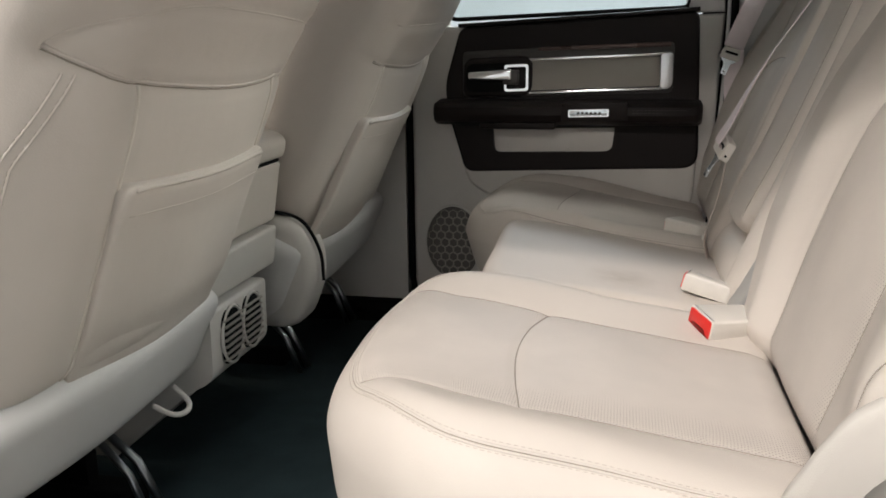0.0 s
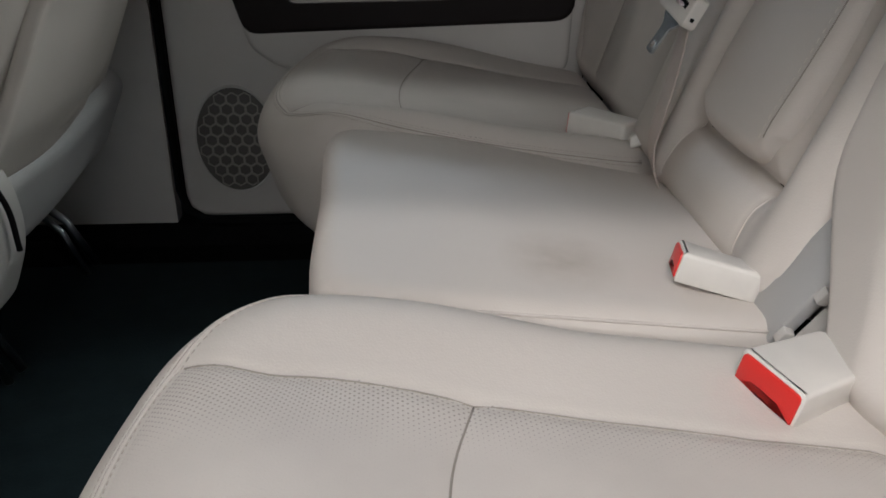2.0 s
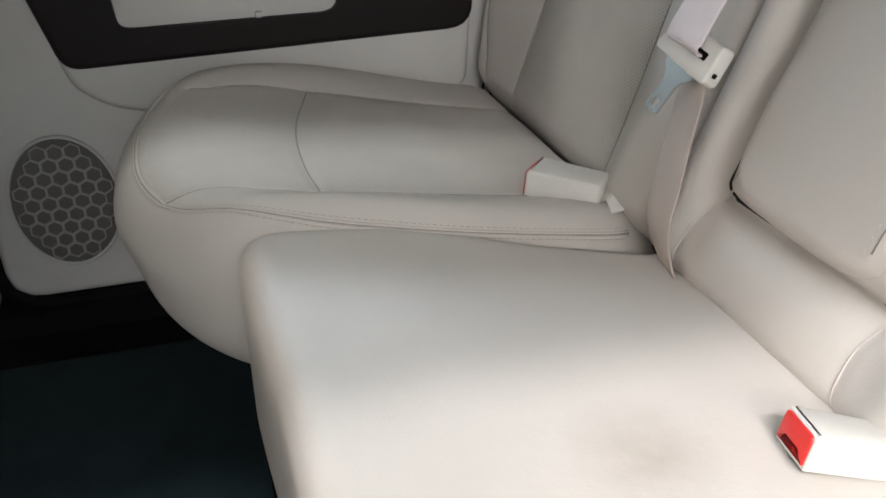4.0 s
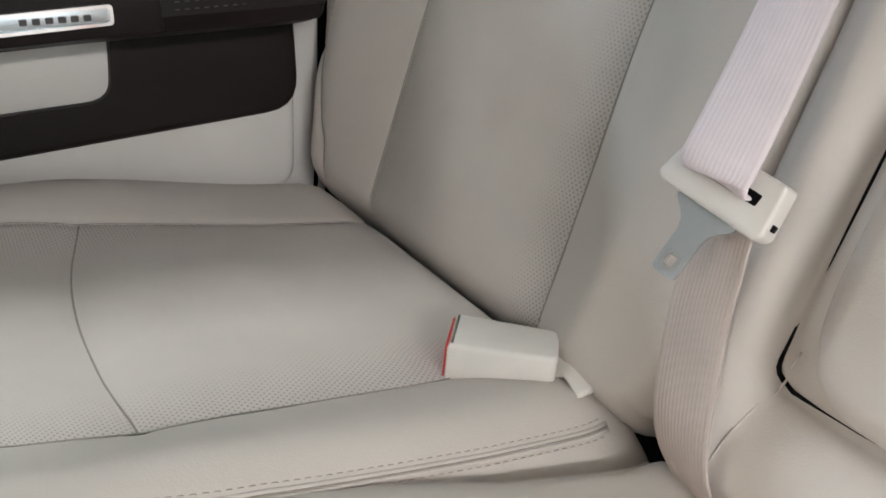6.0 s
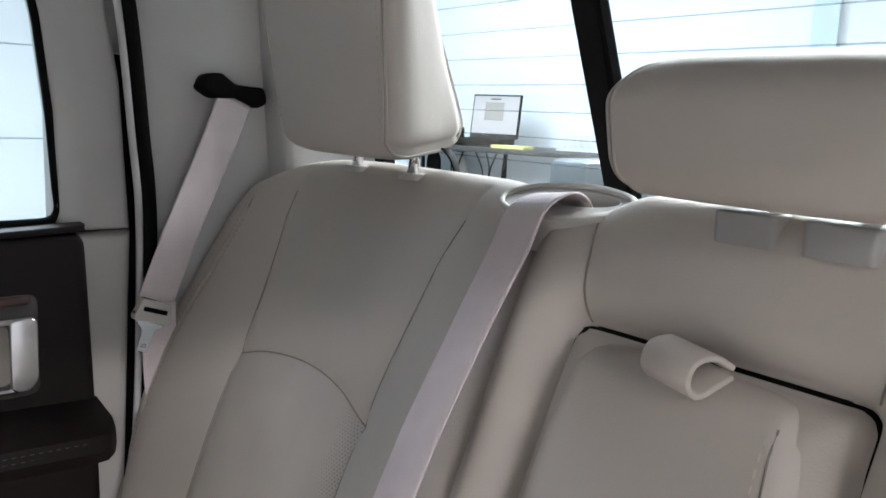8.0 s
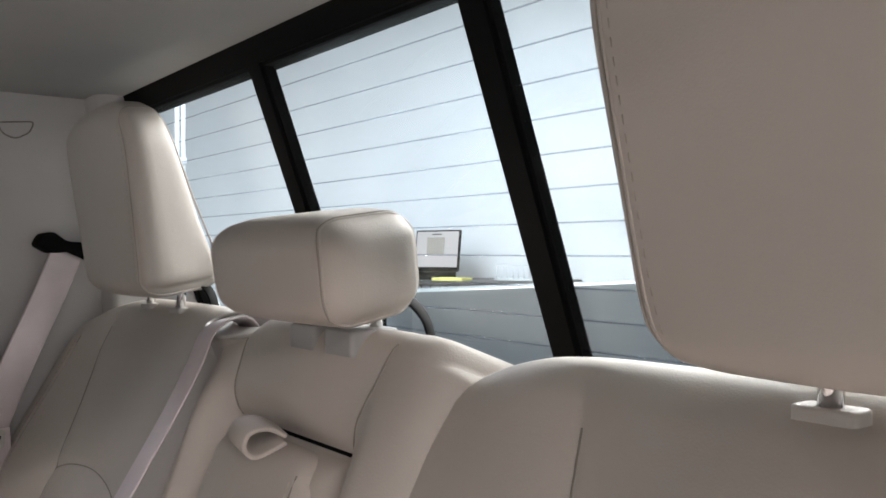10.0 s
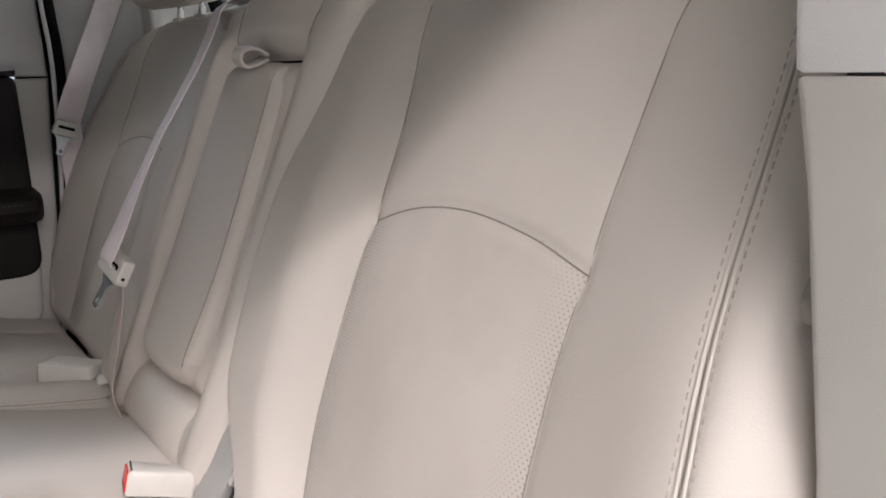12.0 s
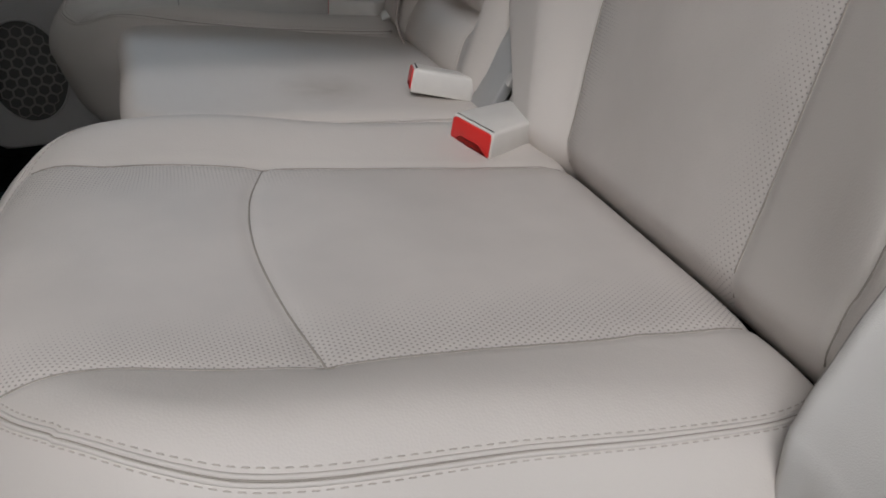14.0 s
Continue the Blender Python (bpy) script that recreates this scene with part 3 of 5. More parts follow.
part("trim_middle", prism([(0.283, 0.45), (0.60, 0.45), (0.60, 0.836), (0.233, 0.836), (0.246, 0.79), (0.271, 0.65), (0.283, 0.525)], 1, 0.60, 0.667, 0.006, 3), PLASTIC, left_q)
part("trim_upper", prism([(0.232, 0.8375), (0.60, 0.8375), (0.60, 1.27), (0.19, 1.27)], 1, 0.58, 0.667, 0.006), TRIMGREY, left_q)
tagged(part("sill_left", box((-0.56, 0.60, -0.05), (0.13, 0.72, 0.075), 0.012), PLASTIC, None), "beige door sill plate of the open doorway", "door sill", kind="structure")
# the left pillar stands out of view, added for the shadow it casts
for y0, y1, lab, d in ((YL - 0.06, YL + 0.01, "left", 0.12), (YR + 0.005, YR + 0.06, "right", 0.0)):
    bp = part("pillar_middle_" + lab, prism([(-0.74 - d, 0.06), (-0.545 - d, 0.06), (-0.545 - d, 0.85), (-0.60 - d, 1.27), (-0.76 - d, 1.27), (-0.74 - d, 0.85)], 1, y0, y1, 0.006), PLASTIC, None)
    tagged(bp, "beige plastic pillar trim between front and rear doors", "pillar trim", kind="structure")

rfd = tagged(new("door_2"), "closed front door with beige lower panel beyond the front seat", "car door", kind="structure")
part("door_panel", prism([(-1.88, 0.08), (-0.705, 0.08), (-0.705, 0.84), (-1.88, 0.80)], 1, YR + 0.06, YR + 0.008, 0.01), PLASTIC, rfd)
part("dark_panel", prism(rounded([(-1.8, 0.46), (-0.74, 0.46), (-0.73, 0.82), (-1.8, 0.79)], 0.03), 1, YR + 0.02, YR - 0.01, 0.008), DARK, rfd)
tagged(part("sill_right", box((-1.9, YR - 0.02, -0.02), (0.56, YR + 0.09, 0.098), 0.006), CARPET, None), "dark carpeted sill under the closed doors", "door sill", kind="structure")
tagged(part("cab_side_left", box((-1.9, YL - 0.09, -0.05), (-0.70, YL - 0.03, 0.80), 0.006), DARKTRIM, None), "dark closed front door on the open side", "car door", kind="structure")
tagged(part("rail_right", box((-1.7, YR + 0.0, 1.255), (0.50, YR + 0.10, 1.31), 0.01), HEADLINER, None), "grey roof rail trim over the closed doors", "roof rail", kind="structure")

# the truck's load bed, seen through the rear window
bed = thing("truck_bed", "silver-grey ribbed load bed wall behind the cabin", "truck bed", at=(1.5, MID, GROUND))
part("bed_side", box((1.00, 2.20, 0.20), (2.55, 2.30, 0.925), 0.015), BODY, bed)
part("bed_side", box((1.00, 0.61, 0.20), (2.55, 0.71, 0.925), 0.015), BODY, bed)
part("tailgate", box((2.48, 0.72, 0.20), (2.55, 2.19, 0.70), 0.015), BODY, bed)
part("bed_floor", box((0.66, 0.62, 0.10), (2.55, 2.30, 0.20), 0.01), BODY, bed)
part("underframe", box((0.66, 1.0, GROUND), (2.4, 1.9, 0.10), 0.02), BLACK, bed, "black chassis under the bed")

# pipe stand in the garage, seen past the head restraints
stand = thing("pipe_stand", "pale blue-grey upright double pipe stand with short arms", "pipe stand", at=(1.83, 5.70, GROUND))
part("foot_plate", prism(rounded([(1.68, 5.55), (1.98, 5.55), (1.98, 5.85), (1.68, 5.85)], 0.02), 2, GROUND, GROUND + 0.012, 0.003), BODY, stand)
for dx in (-0.018, 0.018):
    tube("upright", [(1.83 + dx, 5.70, GROUND + 0.01), (1.83 + dx, 5.70, 2.80)], 0.013, JOINT, stand, sides=10)
for z, reach in ((1.90, 0.30), (1.52, 0.24)):
    tube("arm", [(1.82, 5.70, z), (1.82 - 0.94 * reach, 5.70 + 0.33 * reach, z)], 0.012, JOINT, stand, sides=10)
    part("collar", box((1.795, 5.680, z - 0.02), (1.865, 5.720, z + 0.02), 0.006), JOINT, stand)

# ---- right rear door, closed ----
door = tagged(new("door_1"), "closed rear door with beige lower panel and dark trim", "car door", kind="structure")
Y0 = YR + 0.012
part("lower_panel", prism(rounded([(-0.527, 0.105), (0.195, 0.105), (0.224, 0.45), (0.238, 0.836), (-0.527, 0.810)], [0.05, 0.06, 0.02, 0, 0]), 1, Y0 + 0.05, Y0, 0.012, 3), PLASTIC, door)
part("upper_frame", prism([(0.150, 0.838), (0.238, 0.838), (0.228, 1.02), (0.200, 1.19), (0.170, 1.228), (0.10, 1.235), (0.10, 1.205), (0.118, 1.17), (0.137, 1.09), (0.149, 0.98)], 1, Y0 + 0.05, Y0 + 0.006, 0.008, 3), TRIMGREY, door, "pale grey window frame trim")
part("upper_frame", prism([(-0.527, 0.80), (-0.43, 0.80), (-0.47, 1.27), (-0.56, 1.27)], 1, Y0 + 0.05, Y0 + 0.006, 0.008, 3), PLASTIC, door)
part("upper_frame", prism([(-0.47, 1.20), (0.08, 1.20), (0.07, 1.27), (-0.48, 1.27)], 1, Y0 + 0.05, Y0 + 0.008, 0.006), PLASTIC, door)
win = [(-0.425, 0.83), (0.157, 0.85), (0.149, 0.98), (0.137, 1.09), (0.118, 1.17), (0.100, 1.205), (-0.46, 1.205)]
pane = part("pane", prism(win, 1, Y0 + 0.028, Y0 + 0.032), GLASS, door, "clear side window glass", smooth=False)
pane.visible_shadow = False
tube("window_seal", [(x, Y0 + 0.012, z) for x, z in rounded(win, 0.02)], 0.006, BLACK, door, "black rubber window seal", closed=True)
seal = [(0.10, 0.100), (-0.46, 0.100), (-0.495, 0.106), (-0.522, 0.125), (-0.533, 0.165), (-0.533, 0.45), (-0.533, 0.80), (-0.565, 1.27)]
tube("door_seal", [(x, YR + 0.004, z) for x, z in seal], 0.008, BLACK, door, "black rubber door seal")
seal = bezier([(x, YR + 0.004, z) for x, z in ((0.20, 0.10), (0.243, 0.50), (0.256, 0.82), (0.248, 0.96), (0.235, 1.10), (0.222, 1.165), (0.205, 1.212), (0.172, 1.236), (0.12, 1.243), (-0.10, 1.246))], 48)
tube("door_seal", seal, 0.010, BLACK, door, "black rubber door seal")
tube("seal_bead", seal + np.array((-0.013, -0.004, 0)), 0.0045, TRIMGREY, door, "pale bead along the door seal")
part("gap_backing", box((0.19, Y0 + 0.03, 0.06), (0.32, Y0 + 0.07, 1.05)), BLACK, door)
part("frame_backing", box((0.150, Y0 + 0.03, 1.052), (0.32, Y0 + 0.07, 1.262)), TRIMGREY, door)
part("gap_backing", box((-0.60, Y0 + 0.03, 0.06), (-0.49, Y0 + 0.07, 1.28)), BLACK, door)
dark = rounded([(-0.395, 0.812), (0.178, 0.842), (0.186, 0.657), (0.192, 0.468), (-0.384, 0.450), (-0.428, 0.60), (-0.436, 0.672)], [0.022, 0.022, 0.03, 0.04, 0.024, 0.03, 0.03])
part("dark_panel", prism(dark, 1, Y0 + 0.01, YR - 0.006, 0.008, 3), DARK, door, "dark brown soft upper door panel", smooth=False)
part("sill_pad", prism([(-0.40, 0.811), (0.178, 0.841), (0.178, 0.850), (-0.40, 0.820)], 1, Y0 + 0.03, YR - 0.010, 0.004, 2), DARK, door, "padded dark window ledge")
F = YR - 0.006
part("recess_band", prism(rounded([(-0.20, 0.7525), (0.116, 0.7605), (0.116, 0.7705), (-0.20, 0.7610)], 0.004), 1, F, F - 0.007, 0.003, 3), BROWNTRIM, door, "glossy brown band over the chrome line")
part("recess", prism(rounded([(-0.388, 0.640), (0.124, 0.652), (0.124, 0.772), (-0.388, 0.752)], 0.014), 1, F + 0.006, F - 0.003, 0.002), DARKTRIM, door, "dark satin recessed band")
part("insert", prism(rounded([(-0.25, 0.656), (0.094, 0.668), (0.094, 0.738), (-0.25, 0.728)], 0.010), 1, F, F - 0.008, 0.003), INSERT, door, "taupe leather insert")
part("trim_line", prism([(-0.222, 0.7285), (0.118, 0.740), (0.118, 0.7475), (-0.222, 0.7355)], 1, F, F - 0.012, 0.002), CHROME, door, "chrome trim line")
part("trim_line", prism([(-0.222, 0.6475), (0.108, 0.659), (0.108, 0.6655), (-0.222, 0.6545)], 1, F, F - 0.012, 0.002), CHROME, door, "chrome trim line")
part("trim_end", prism(rounded([(0.092, 0.660), (0.112, 0.660), (0.122, 0.672), (0.122, 0.747), (0.092, 0.745)], [0.008, 0.012, 0.014, 0.012, 0.008]), 1, F, F - 0.013, 0.0025, 3), SATIN, door, "chrome end piece")
part("handle_bezel", prism(rounded([(-0.386, 0.640), (-0.214, 0.645), (-0.212, 0.742), (-0.384, 0.736)], 0.028, 6), 1, F, F - 0.014, 0.006, 3), DARK, door, "dark handle surround")
part("handle_cup", prism(rounded([(-0.378, 0.652), (-0.255, 0.655), (-0.255, 0.725), (-0.378, 0.722)], 0.02, 6), 1, F - 0.012, F - 0.0150, 0.001), BLACK, door, "black handle hollow")
part("handle_lever", prism(rounded([(-0.372, 0.683), (-0.262, 0.680), (-0.262, 0.712), (-0.30, 0.708), (-0.372, 0.703)], 0.008), 1, F - 0.015, F - 0.028, 0.006, 3), CHROME, door, "chrome door pull")
part("lock_frame", ribbon_ring(rounded([(-0.282, 0.655), (-0.222, 0.657), (-0.222, 0.722), (-0.282, 0.720)], 0.008), rounded([(-0.276, 0.661), (-0.228, 0.663), (-0.228, 0.716), (-0.276, 0.714)], 0.006), 1, F - 0.012, F - 0.020), CHROME, door, "chrome frame of the lock slide")
part("lock_slide", box((-0.285, F - 0.026, 0.672), (-0.245, F - 0.012, 0.708), 0.004), DARKTRIM, door, "dark lock slide")
arm = bmesh.new()
prof = [(2.215, 0.572), (2.15, 0.577), (2.115, 0.588), (2.106, 0.604), (2.110, 0.622), (2.128, 0.632), (2.17, 0.634), (2.215, 0.637)]
xs = [(-0.452, 0.70), (-0.446, 0.92), (-0.43, 1.0), (-0.05, 1.0), (0.155, 1.0), (0.178, 0.95), (0.19, 0.78)]
rings = [[arm.verts.new((x, 2.215 + (y - 2.215) * k, 0.604 + (z - 0.604) * (0.6 + 0.4 * k))) for y, z in prof] for x, k in xs]
for a, b in zip(rings[:-1], rings[1:]):
    for i in range(len(prof)):
        j = (i + 1) % len(prof)
        arm.faces.new((a[i], a[j], b[j], b[i]))
arm.faces.new(rings[0][::-1])
arm.faces.new(rings[-1])
part("armrest", arm, DARK, door, "dark padded armrest with twin stitching")
part("switch_block", prism(rounded([(-0.135, 0.588), (0.02, 0.591), (0.02, 0.636), (-0.135, 0.634)], 0.006), 1, 2.14, 2.1050, 0.004), DARK, door, "dark armrest centre block")
stitches("stitching", [(0.03 + 0.13 * t, 2.1045 + 0.004 * t, 0.6165) for t in np.linspace(0, 1, 9)], (0, -1, 0.2), DARKTRIM, door)
stitches("stitching", [(0.03 + 0.13 * t, 2.1055 + 0.004 * t, 0.6095) for t in np.linspace(0, 1, 9)], (0, -1, 0.2), DARKTRIM, door)
badge = rounded([(-0.118, 0.600), (-0.024, 0.6025), (-0.024, 0.620), (-0.118, 0.6175)], 0.004)
part("badge", prism(badge, 1, 2.105, 2.1005, 0.001), STEEL, door, "small steel nameplate")
part("badge_rim", ribbon_ring(badge, shrink(badge, 0.003), 1, 2.104, 2.0985), CHROME, door, "bright rim of the nameplate")
for i in range(6):
    x = -0.098 + 0.010 * i
    part("nameplate_bar", box((x, 2.0990, 0.6075), (x + 0.006, 2.1006, 0.6125), 0.0005, 1), DARKTRIM, door)
part("pocket", prism(rounded([(-0.305, 0.502), (-0.012, 0.508), (-0.010, 0.574), (-0.312, 0.568)], [0.016, 0.02, 0.006, 0.006]), 1, F, F - 0.004, 0.002), PLASTIC, door, "beige map pocket")
lip = rounded([(-0.318, 0.492), (-0.004, 0.498), (0.002, 0.578), (-0.322, 0.572)], [0.02, 0.025, 0.004, 0.004])
part("pocket_lip", ribbon_ring(lip, shrink(lip, 0.012), 1, F, F - 0.013), DARK, door, "dark raised rim of the pocket")
part("pocket_peg", box((-0.128, F - 0.012, 0.507), (-0.118, F - 0.003, 0.515), 0.002), PLASTIC, door)
part("grip_block", box((-0.335, 2.125, 0.568), (-0.150, 2.20, 0.586), 0.006), DARK, door, "dark underside of the door grip")
part("panel_bulge", prism(rounded([(-0.405, 0.52), (-0.387, 0.450), (-0.377, 0.424), (-0.335, 0.392), (-0.27, 0.378), (0.185, 0.372), (0.190, 0.52)], [0, 0.02, 0.02, 0.03, 0.02, 0.03, 0]), 1, Y0 + 0.01, Y0 - 0.013, 0.011, 3), PLASTIC, door, "raised beige moulding under the dark panel")
# the loudspeaker: a dished oval with honeycomb ribs
SX, SZ, SA, SB = -0.420, 0.258, 0.074, 0.100
oval = [(SX + SA * math.cos(t), SZ + SB * math.sin(t)) for t in np.linspace(0, 2 * math.pi, 49)[:-1]]
part("speaker_cone", prism(oval, 1, Y0 + 0.004, Y0 - 0.003, 0.001), SPEAKER, door, "dark loudspeaker behind its grille")
# ---- rear bench ----
BACK0 = Vector((0.19, 0, 0.39))
UP, OUT = Vector((0.3596, 0, 0.9331)), Vector((-0.9331, 0, 0.3596))


def frame_matrix(origin, u, v, n):
    m = Matrix.Identity(4)
    for i, c in enumerate((u, v, n)):
        m.col[i][:3] = c
    m.translation = origin
    return m


def bump(x, c, w):
    return np.exp(-((x - c) / w) ** 2)


def step(x, a, b):
    t = np.clip((x - a) / (b - a), 0, 1)
    return t * t * (3 - 2 * t)


def headrest(name, parent, origin, half, tall, deep, s, stitched=True, post_gap=0.055, base=0.936, flare=0.22, post_x=0.416, tether=True, blocky=False, post_shift=0.0, wedge=0.0):
    m = frame_matrix(origin, Vector((-0.13, 0, 0.991)).normalized(), Vector((0, s, 0)), Vector((-0.991, 0, -0.13)).normalized())
    lines = [[(-0.02, k * (half - 0.020)), (tall * 0.5, k * (half - 0.018)), (tall + 0.02, k * (half - 0.022))] for k in (-1, 1)]
    lines = [bezier(q, 20) for q in lines]

    def bend(p):
        """Narrower at the foot and towards the back."""
        p = p.copy()
        p[:, 2] *= np.where(p[:, 2] < 0, 1 + wedge * (0.5 - p[:, 0] / tall), 1)
        p[:, 1] *= (1 - 0.30 * np.clip(-p[:, 2] / deep, 0, 1)) * (1 - flare + flare * np.clip(p[:, 0] / (tall * 0.75), 0, 1))
        return p
    sf = Soft((0, -half, -deep), (tall, half, 0), min(0.027, tall * 0.34), m, swell=lambda x, w: 0.008 * (1 - (w / half) ** 2), corners=(10, 10, 4, 4), bend=bend)
    hr = sf.mesh("headrest", 0.006, [LEATHER], parent, "padded beige leather head restraint")
    # a double seam right round each end panel
    for k in (-1, 1):
        for d, rad, mt, nm in ((-0.0022, 0.0012, LEATHER, "piping"), (0.0, 0.0006, EDGETHREAD, "seam"), (0.0022, 0.0012, LEATHER, "piping")):
            w = k * (half - 0.021 + d)
            ring = [(u, w, 0) for u in np.linspace(0, tall, 30)] + [(tall, w, -z) for z in np.linspace(0, deep, 14)[1:]] + [(u, w, -deep) for u in np.linspace(tall, 0, 30)[1:]] + [(0, w, -z) for z in np.linspace(deep, 0, 14)[1:-1]]
            P = sf.shape(ring)
            c = P.mean(0)
            tube(nm, P + (P - c) / np.linalg.norm(P - c, axis=1)[:, None] * (0.0004 if nm == "seam" else -0.0004), rad, mt, hr, closed=True)
    if stitched:
        for k in (-1, 1):
            q = np.array([(u, k * (half - 0.029)) for u in np.linspace(0.02, tall - 0.02, 40)])
            stitches("stitching", sf.on(q, 0.0002), OUT, PALETHREAD, hr, wide=0.0009)
    for k in (-1, 1):
        p = Vector((post_x, origin.y + post_shift + k * post_gap, origin.z))
        foot = Vector((p.x - 0.002, p.y, base - 0.006))
        tube("post", [foot, p + Vector((0.004, 0, 0.03))], 0.0058, CHROME, hr, "chrome head restraint post", sides=12)
        if tether and k < 0:
            q = p + Vector((0.014, 0, 0))
            q.z = base
            strip("tether_strap", bezier([q + Vector((0.002, 0.004, 0.028)), q + Vector((0.008, -0.010, 0.026)), q + Vector((0.014, -0.026, 0.012)), q + Vector((0.016, -0.034, -0.008)), q + Vector((0.016, -0.036, -0.03))], 20), (0.75, 0.6, 0.2), 0.017, 0.002, BLACK, hr, "black webbing tether strap")
        back, side, low, tint = (0.034, 0.021, 0.0150, SHADEDGREY) if blocky else (0.009, 0.016, 0.006, PLASTIC)
        ring = rounded([(foot.x - back, foot.y - side), (foot.x + 0.010, foot.y - side), (foot.x + 0.010, foot.y + side), (foot.x - back, foot.y + side)], 0.005, 4)
        part("post_guide", prism(ring, 2, base - (0.016 if blocky else 0.012), base - 0.011 + low, 0.002, 3), tint, hr, "plastic guide of the post")
    return hr


def outer_seat(side, s, y0):
    """One outer place of the rear bench; w runs from the door (minus) to the middle (plus)."""
    seat = thing("rear_seat", f"beige leather rear seat beside the {side} door, perforated centre panels", "car seat", "rear bench seats", at=(0.0, y0, 0.06))
    m = frame_matrix(Vector((0, y0, 0)), Vector((1, 0, 0)), Vector((0, s, 0)), Vector((0, 0, 1)))
    outer = bezier([(-0.285, -0.145), (-0.20, -0.158), (-0.085, -0.165), (0.06, -0.165), (0.21, -0.165)] if s > 0 else [(-0.262, -0.200), (-0.18, -0.188), (-0.085, -0.165), (0.06, -0.140), (0.21, -0.120)], 32)
    inner = bezier([(-0.285, 0.205), (-0.20, 0.178), (-0.08, 0.152), (0.06, 0.140), (0.21, 0.132)] if s > 0 else [(-0.300, 0.150), (-0.20, 0.160), (-0.08, 0.165), (0.06, 0.172), (0.21, 0.180)], 32)
    cross = bezier([(-0.080, 0.152), (-0.098, 0.085), (-0.104, 0.01), (-0.099, -0.065), (-0.084, -0.165)], 28) if s > 0 else bezier([(-0.080, -0.165), (-0.105, -0.08), (-0.118, 0.0), (-0.121, 0.08), (-0.118, 0.163)], 28)

    def swell(x, w):
        z = -0.115 * (x + 0.08)
        z = z + (0.019 if s > 0 else 0.025) * bump(w, -0.235 if s < 0 else -0.225, 0.078 if s < 0 else 0.062) * (1 - step(x, -0.10, 0.17)) + (0.014 + 0.008 * step(-x, -0.02, 0.12)) * bump(w, 0.225, 0.05)
        z = z + 0.006 * bump(w, 0.0, 0.11) * bump(x, 0.03, 0.10) - 0.012 * step(-x, 0.20, 0.31)
        return z - (0.030 if s > 0 else 0.055) * step(x, 0.194 if s > 0 else 0.190, 0.222)
    X = (-0.33, -0.27, -0.20, -0.15, -0.07, 0.0, 0.07, 0.15, 0.20)
    out_k = (0.86, 0.90, 0.945, 0.96, 0.94, 0.93, 0.935, 0.93, 0.91) if s > 0 else (0.86, 0.88, 0.96, 0.98, 0.98, 0.98, 0.98, 0.97, 0.97)
    in_k = (1.0, 1.07, 1.14, 1.12, 1.05, 1.0, 0.98, 0.96, 0.96) if s > 0 else (0.96, 0.95, 0.94, 0.93, 0.93, 0.97, 1.02, 1.06, 1.07)

    def plan(p):
        """The outer side draws in towards the rounded front; the inner side is curved."""
        p = p.copy()
        h = np.clip((np.abs(p[:, 1]) - 0.05) / 0.23, 0, 1)
        k = np.where(p[:, 1] < 0, np.interp(p[:, 0], X, out_k), np.interp(p[:, 0], X, in_k))
        p[:, 1] *= 1 - (1 - k) * h
        if s > 0:
            p[:, 0] -= 0.075 * p[:, 1] * step(-p[:, 0], 0.05, 0.28)
        # the front face draws back towards the floor
        p[:, 0] += (0.10 if s > 0 else 0.30) * np.clip(0.375 - p[:, 2], 0, 0.14) * step(-p[:, 0], 0.0, 0.25)
        return p
    front = -0.319 if s > 0 else -0.328
    cush = Soft((front, -0.295, 0.235), (0.235, 0.288, 0.425), 0.070, m, swell, (2.6 if s > 0 else 2.8, 3.3 if s > 0 else 2.25, 14, 14),
                [(outer, 0.0022, 0.006), (inner, 0.0022, 0.006), (cross, 0.0020, 0.006)], bend=plan, plan_round=True)
    zone = np.vstack((outer, inner[::-1]))
    cu = cush.mesh("cushion", 0.004, [LEATHER, PERF], seat, "", zone)
    for q in (outer, inner, cross):
        tube("seam", cush.on(q, 0.0), 0.0008, SEAM, cu)
    # piping and twin stitching round the shoulder, from the rear of the door side round the front
    def rim(d):
        q = [(x, -0.295 + d) for x in np.linspace(0.19, front + d, 60)] + [(front + d, w) for w in np.linspace(-0.295 + d, 0.288 - d, 70)][1:] + [(x, 0.288 - d) for x in np.linspace(front + d, 0.18, 60)][1:]
        return np.array(q)
    for d in (0.0215, 0.0265):
        tube("piping", cush.on(rim(d), 0.0), 0.0016, LEATHER, cu, sides=6)
    tube("seam", cush.on(rim(0.024), 0.0004), 0.0007, SEAM, cu)
    for d in (0.0165, 0.0315):
        stitches("stitching", cush.on(rim(d), 0.0004), np.array((0, -s * 0.45, 0.9)), THREAD, cu, 0.0046, 0.0020, 0.0009)

    # backrest
    org = Vector((BACK0.x, y0, BACK0.z))
    mb = frame_matrix(org, UP, Vector((0, s, 0)), OUT)
    top = 0.336 if s > 0 else 0.346
    bo = bezier([(-0.04, -0.128), (0.12, -0.127), (top, -0.124), (0.46, -0.128 if s > 0 else -0.136), (0.59, -0.138 if s > 0 else -0.166)], 30)
    bi = bezier([(-0.04, 0.168), (0.12, 0.158), (top, 0.154), (0.46, 0.166), (0.59, 0.196)], 30)
    arc = bezier([(top, -0.124), (top + 0.017, -0.06), (top + 0.026, 0.02), (top + 0.020, 0.09), (top, 0.154)], 30)
    edge = bezier([(0.152, -0.275), (0.23, -0.264), (0.33, -0.253), (0.42, -0.247), (0.50, -0.249), (0.54, -0.258)], 24)
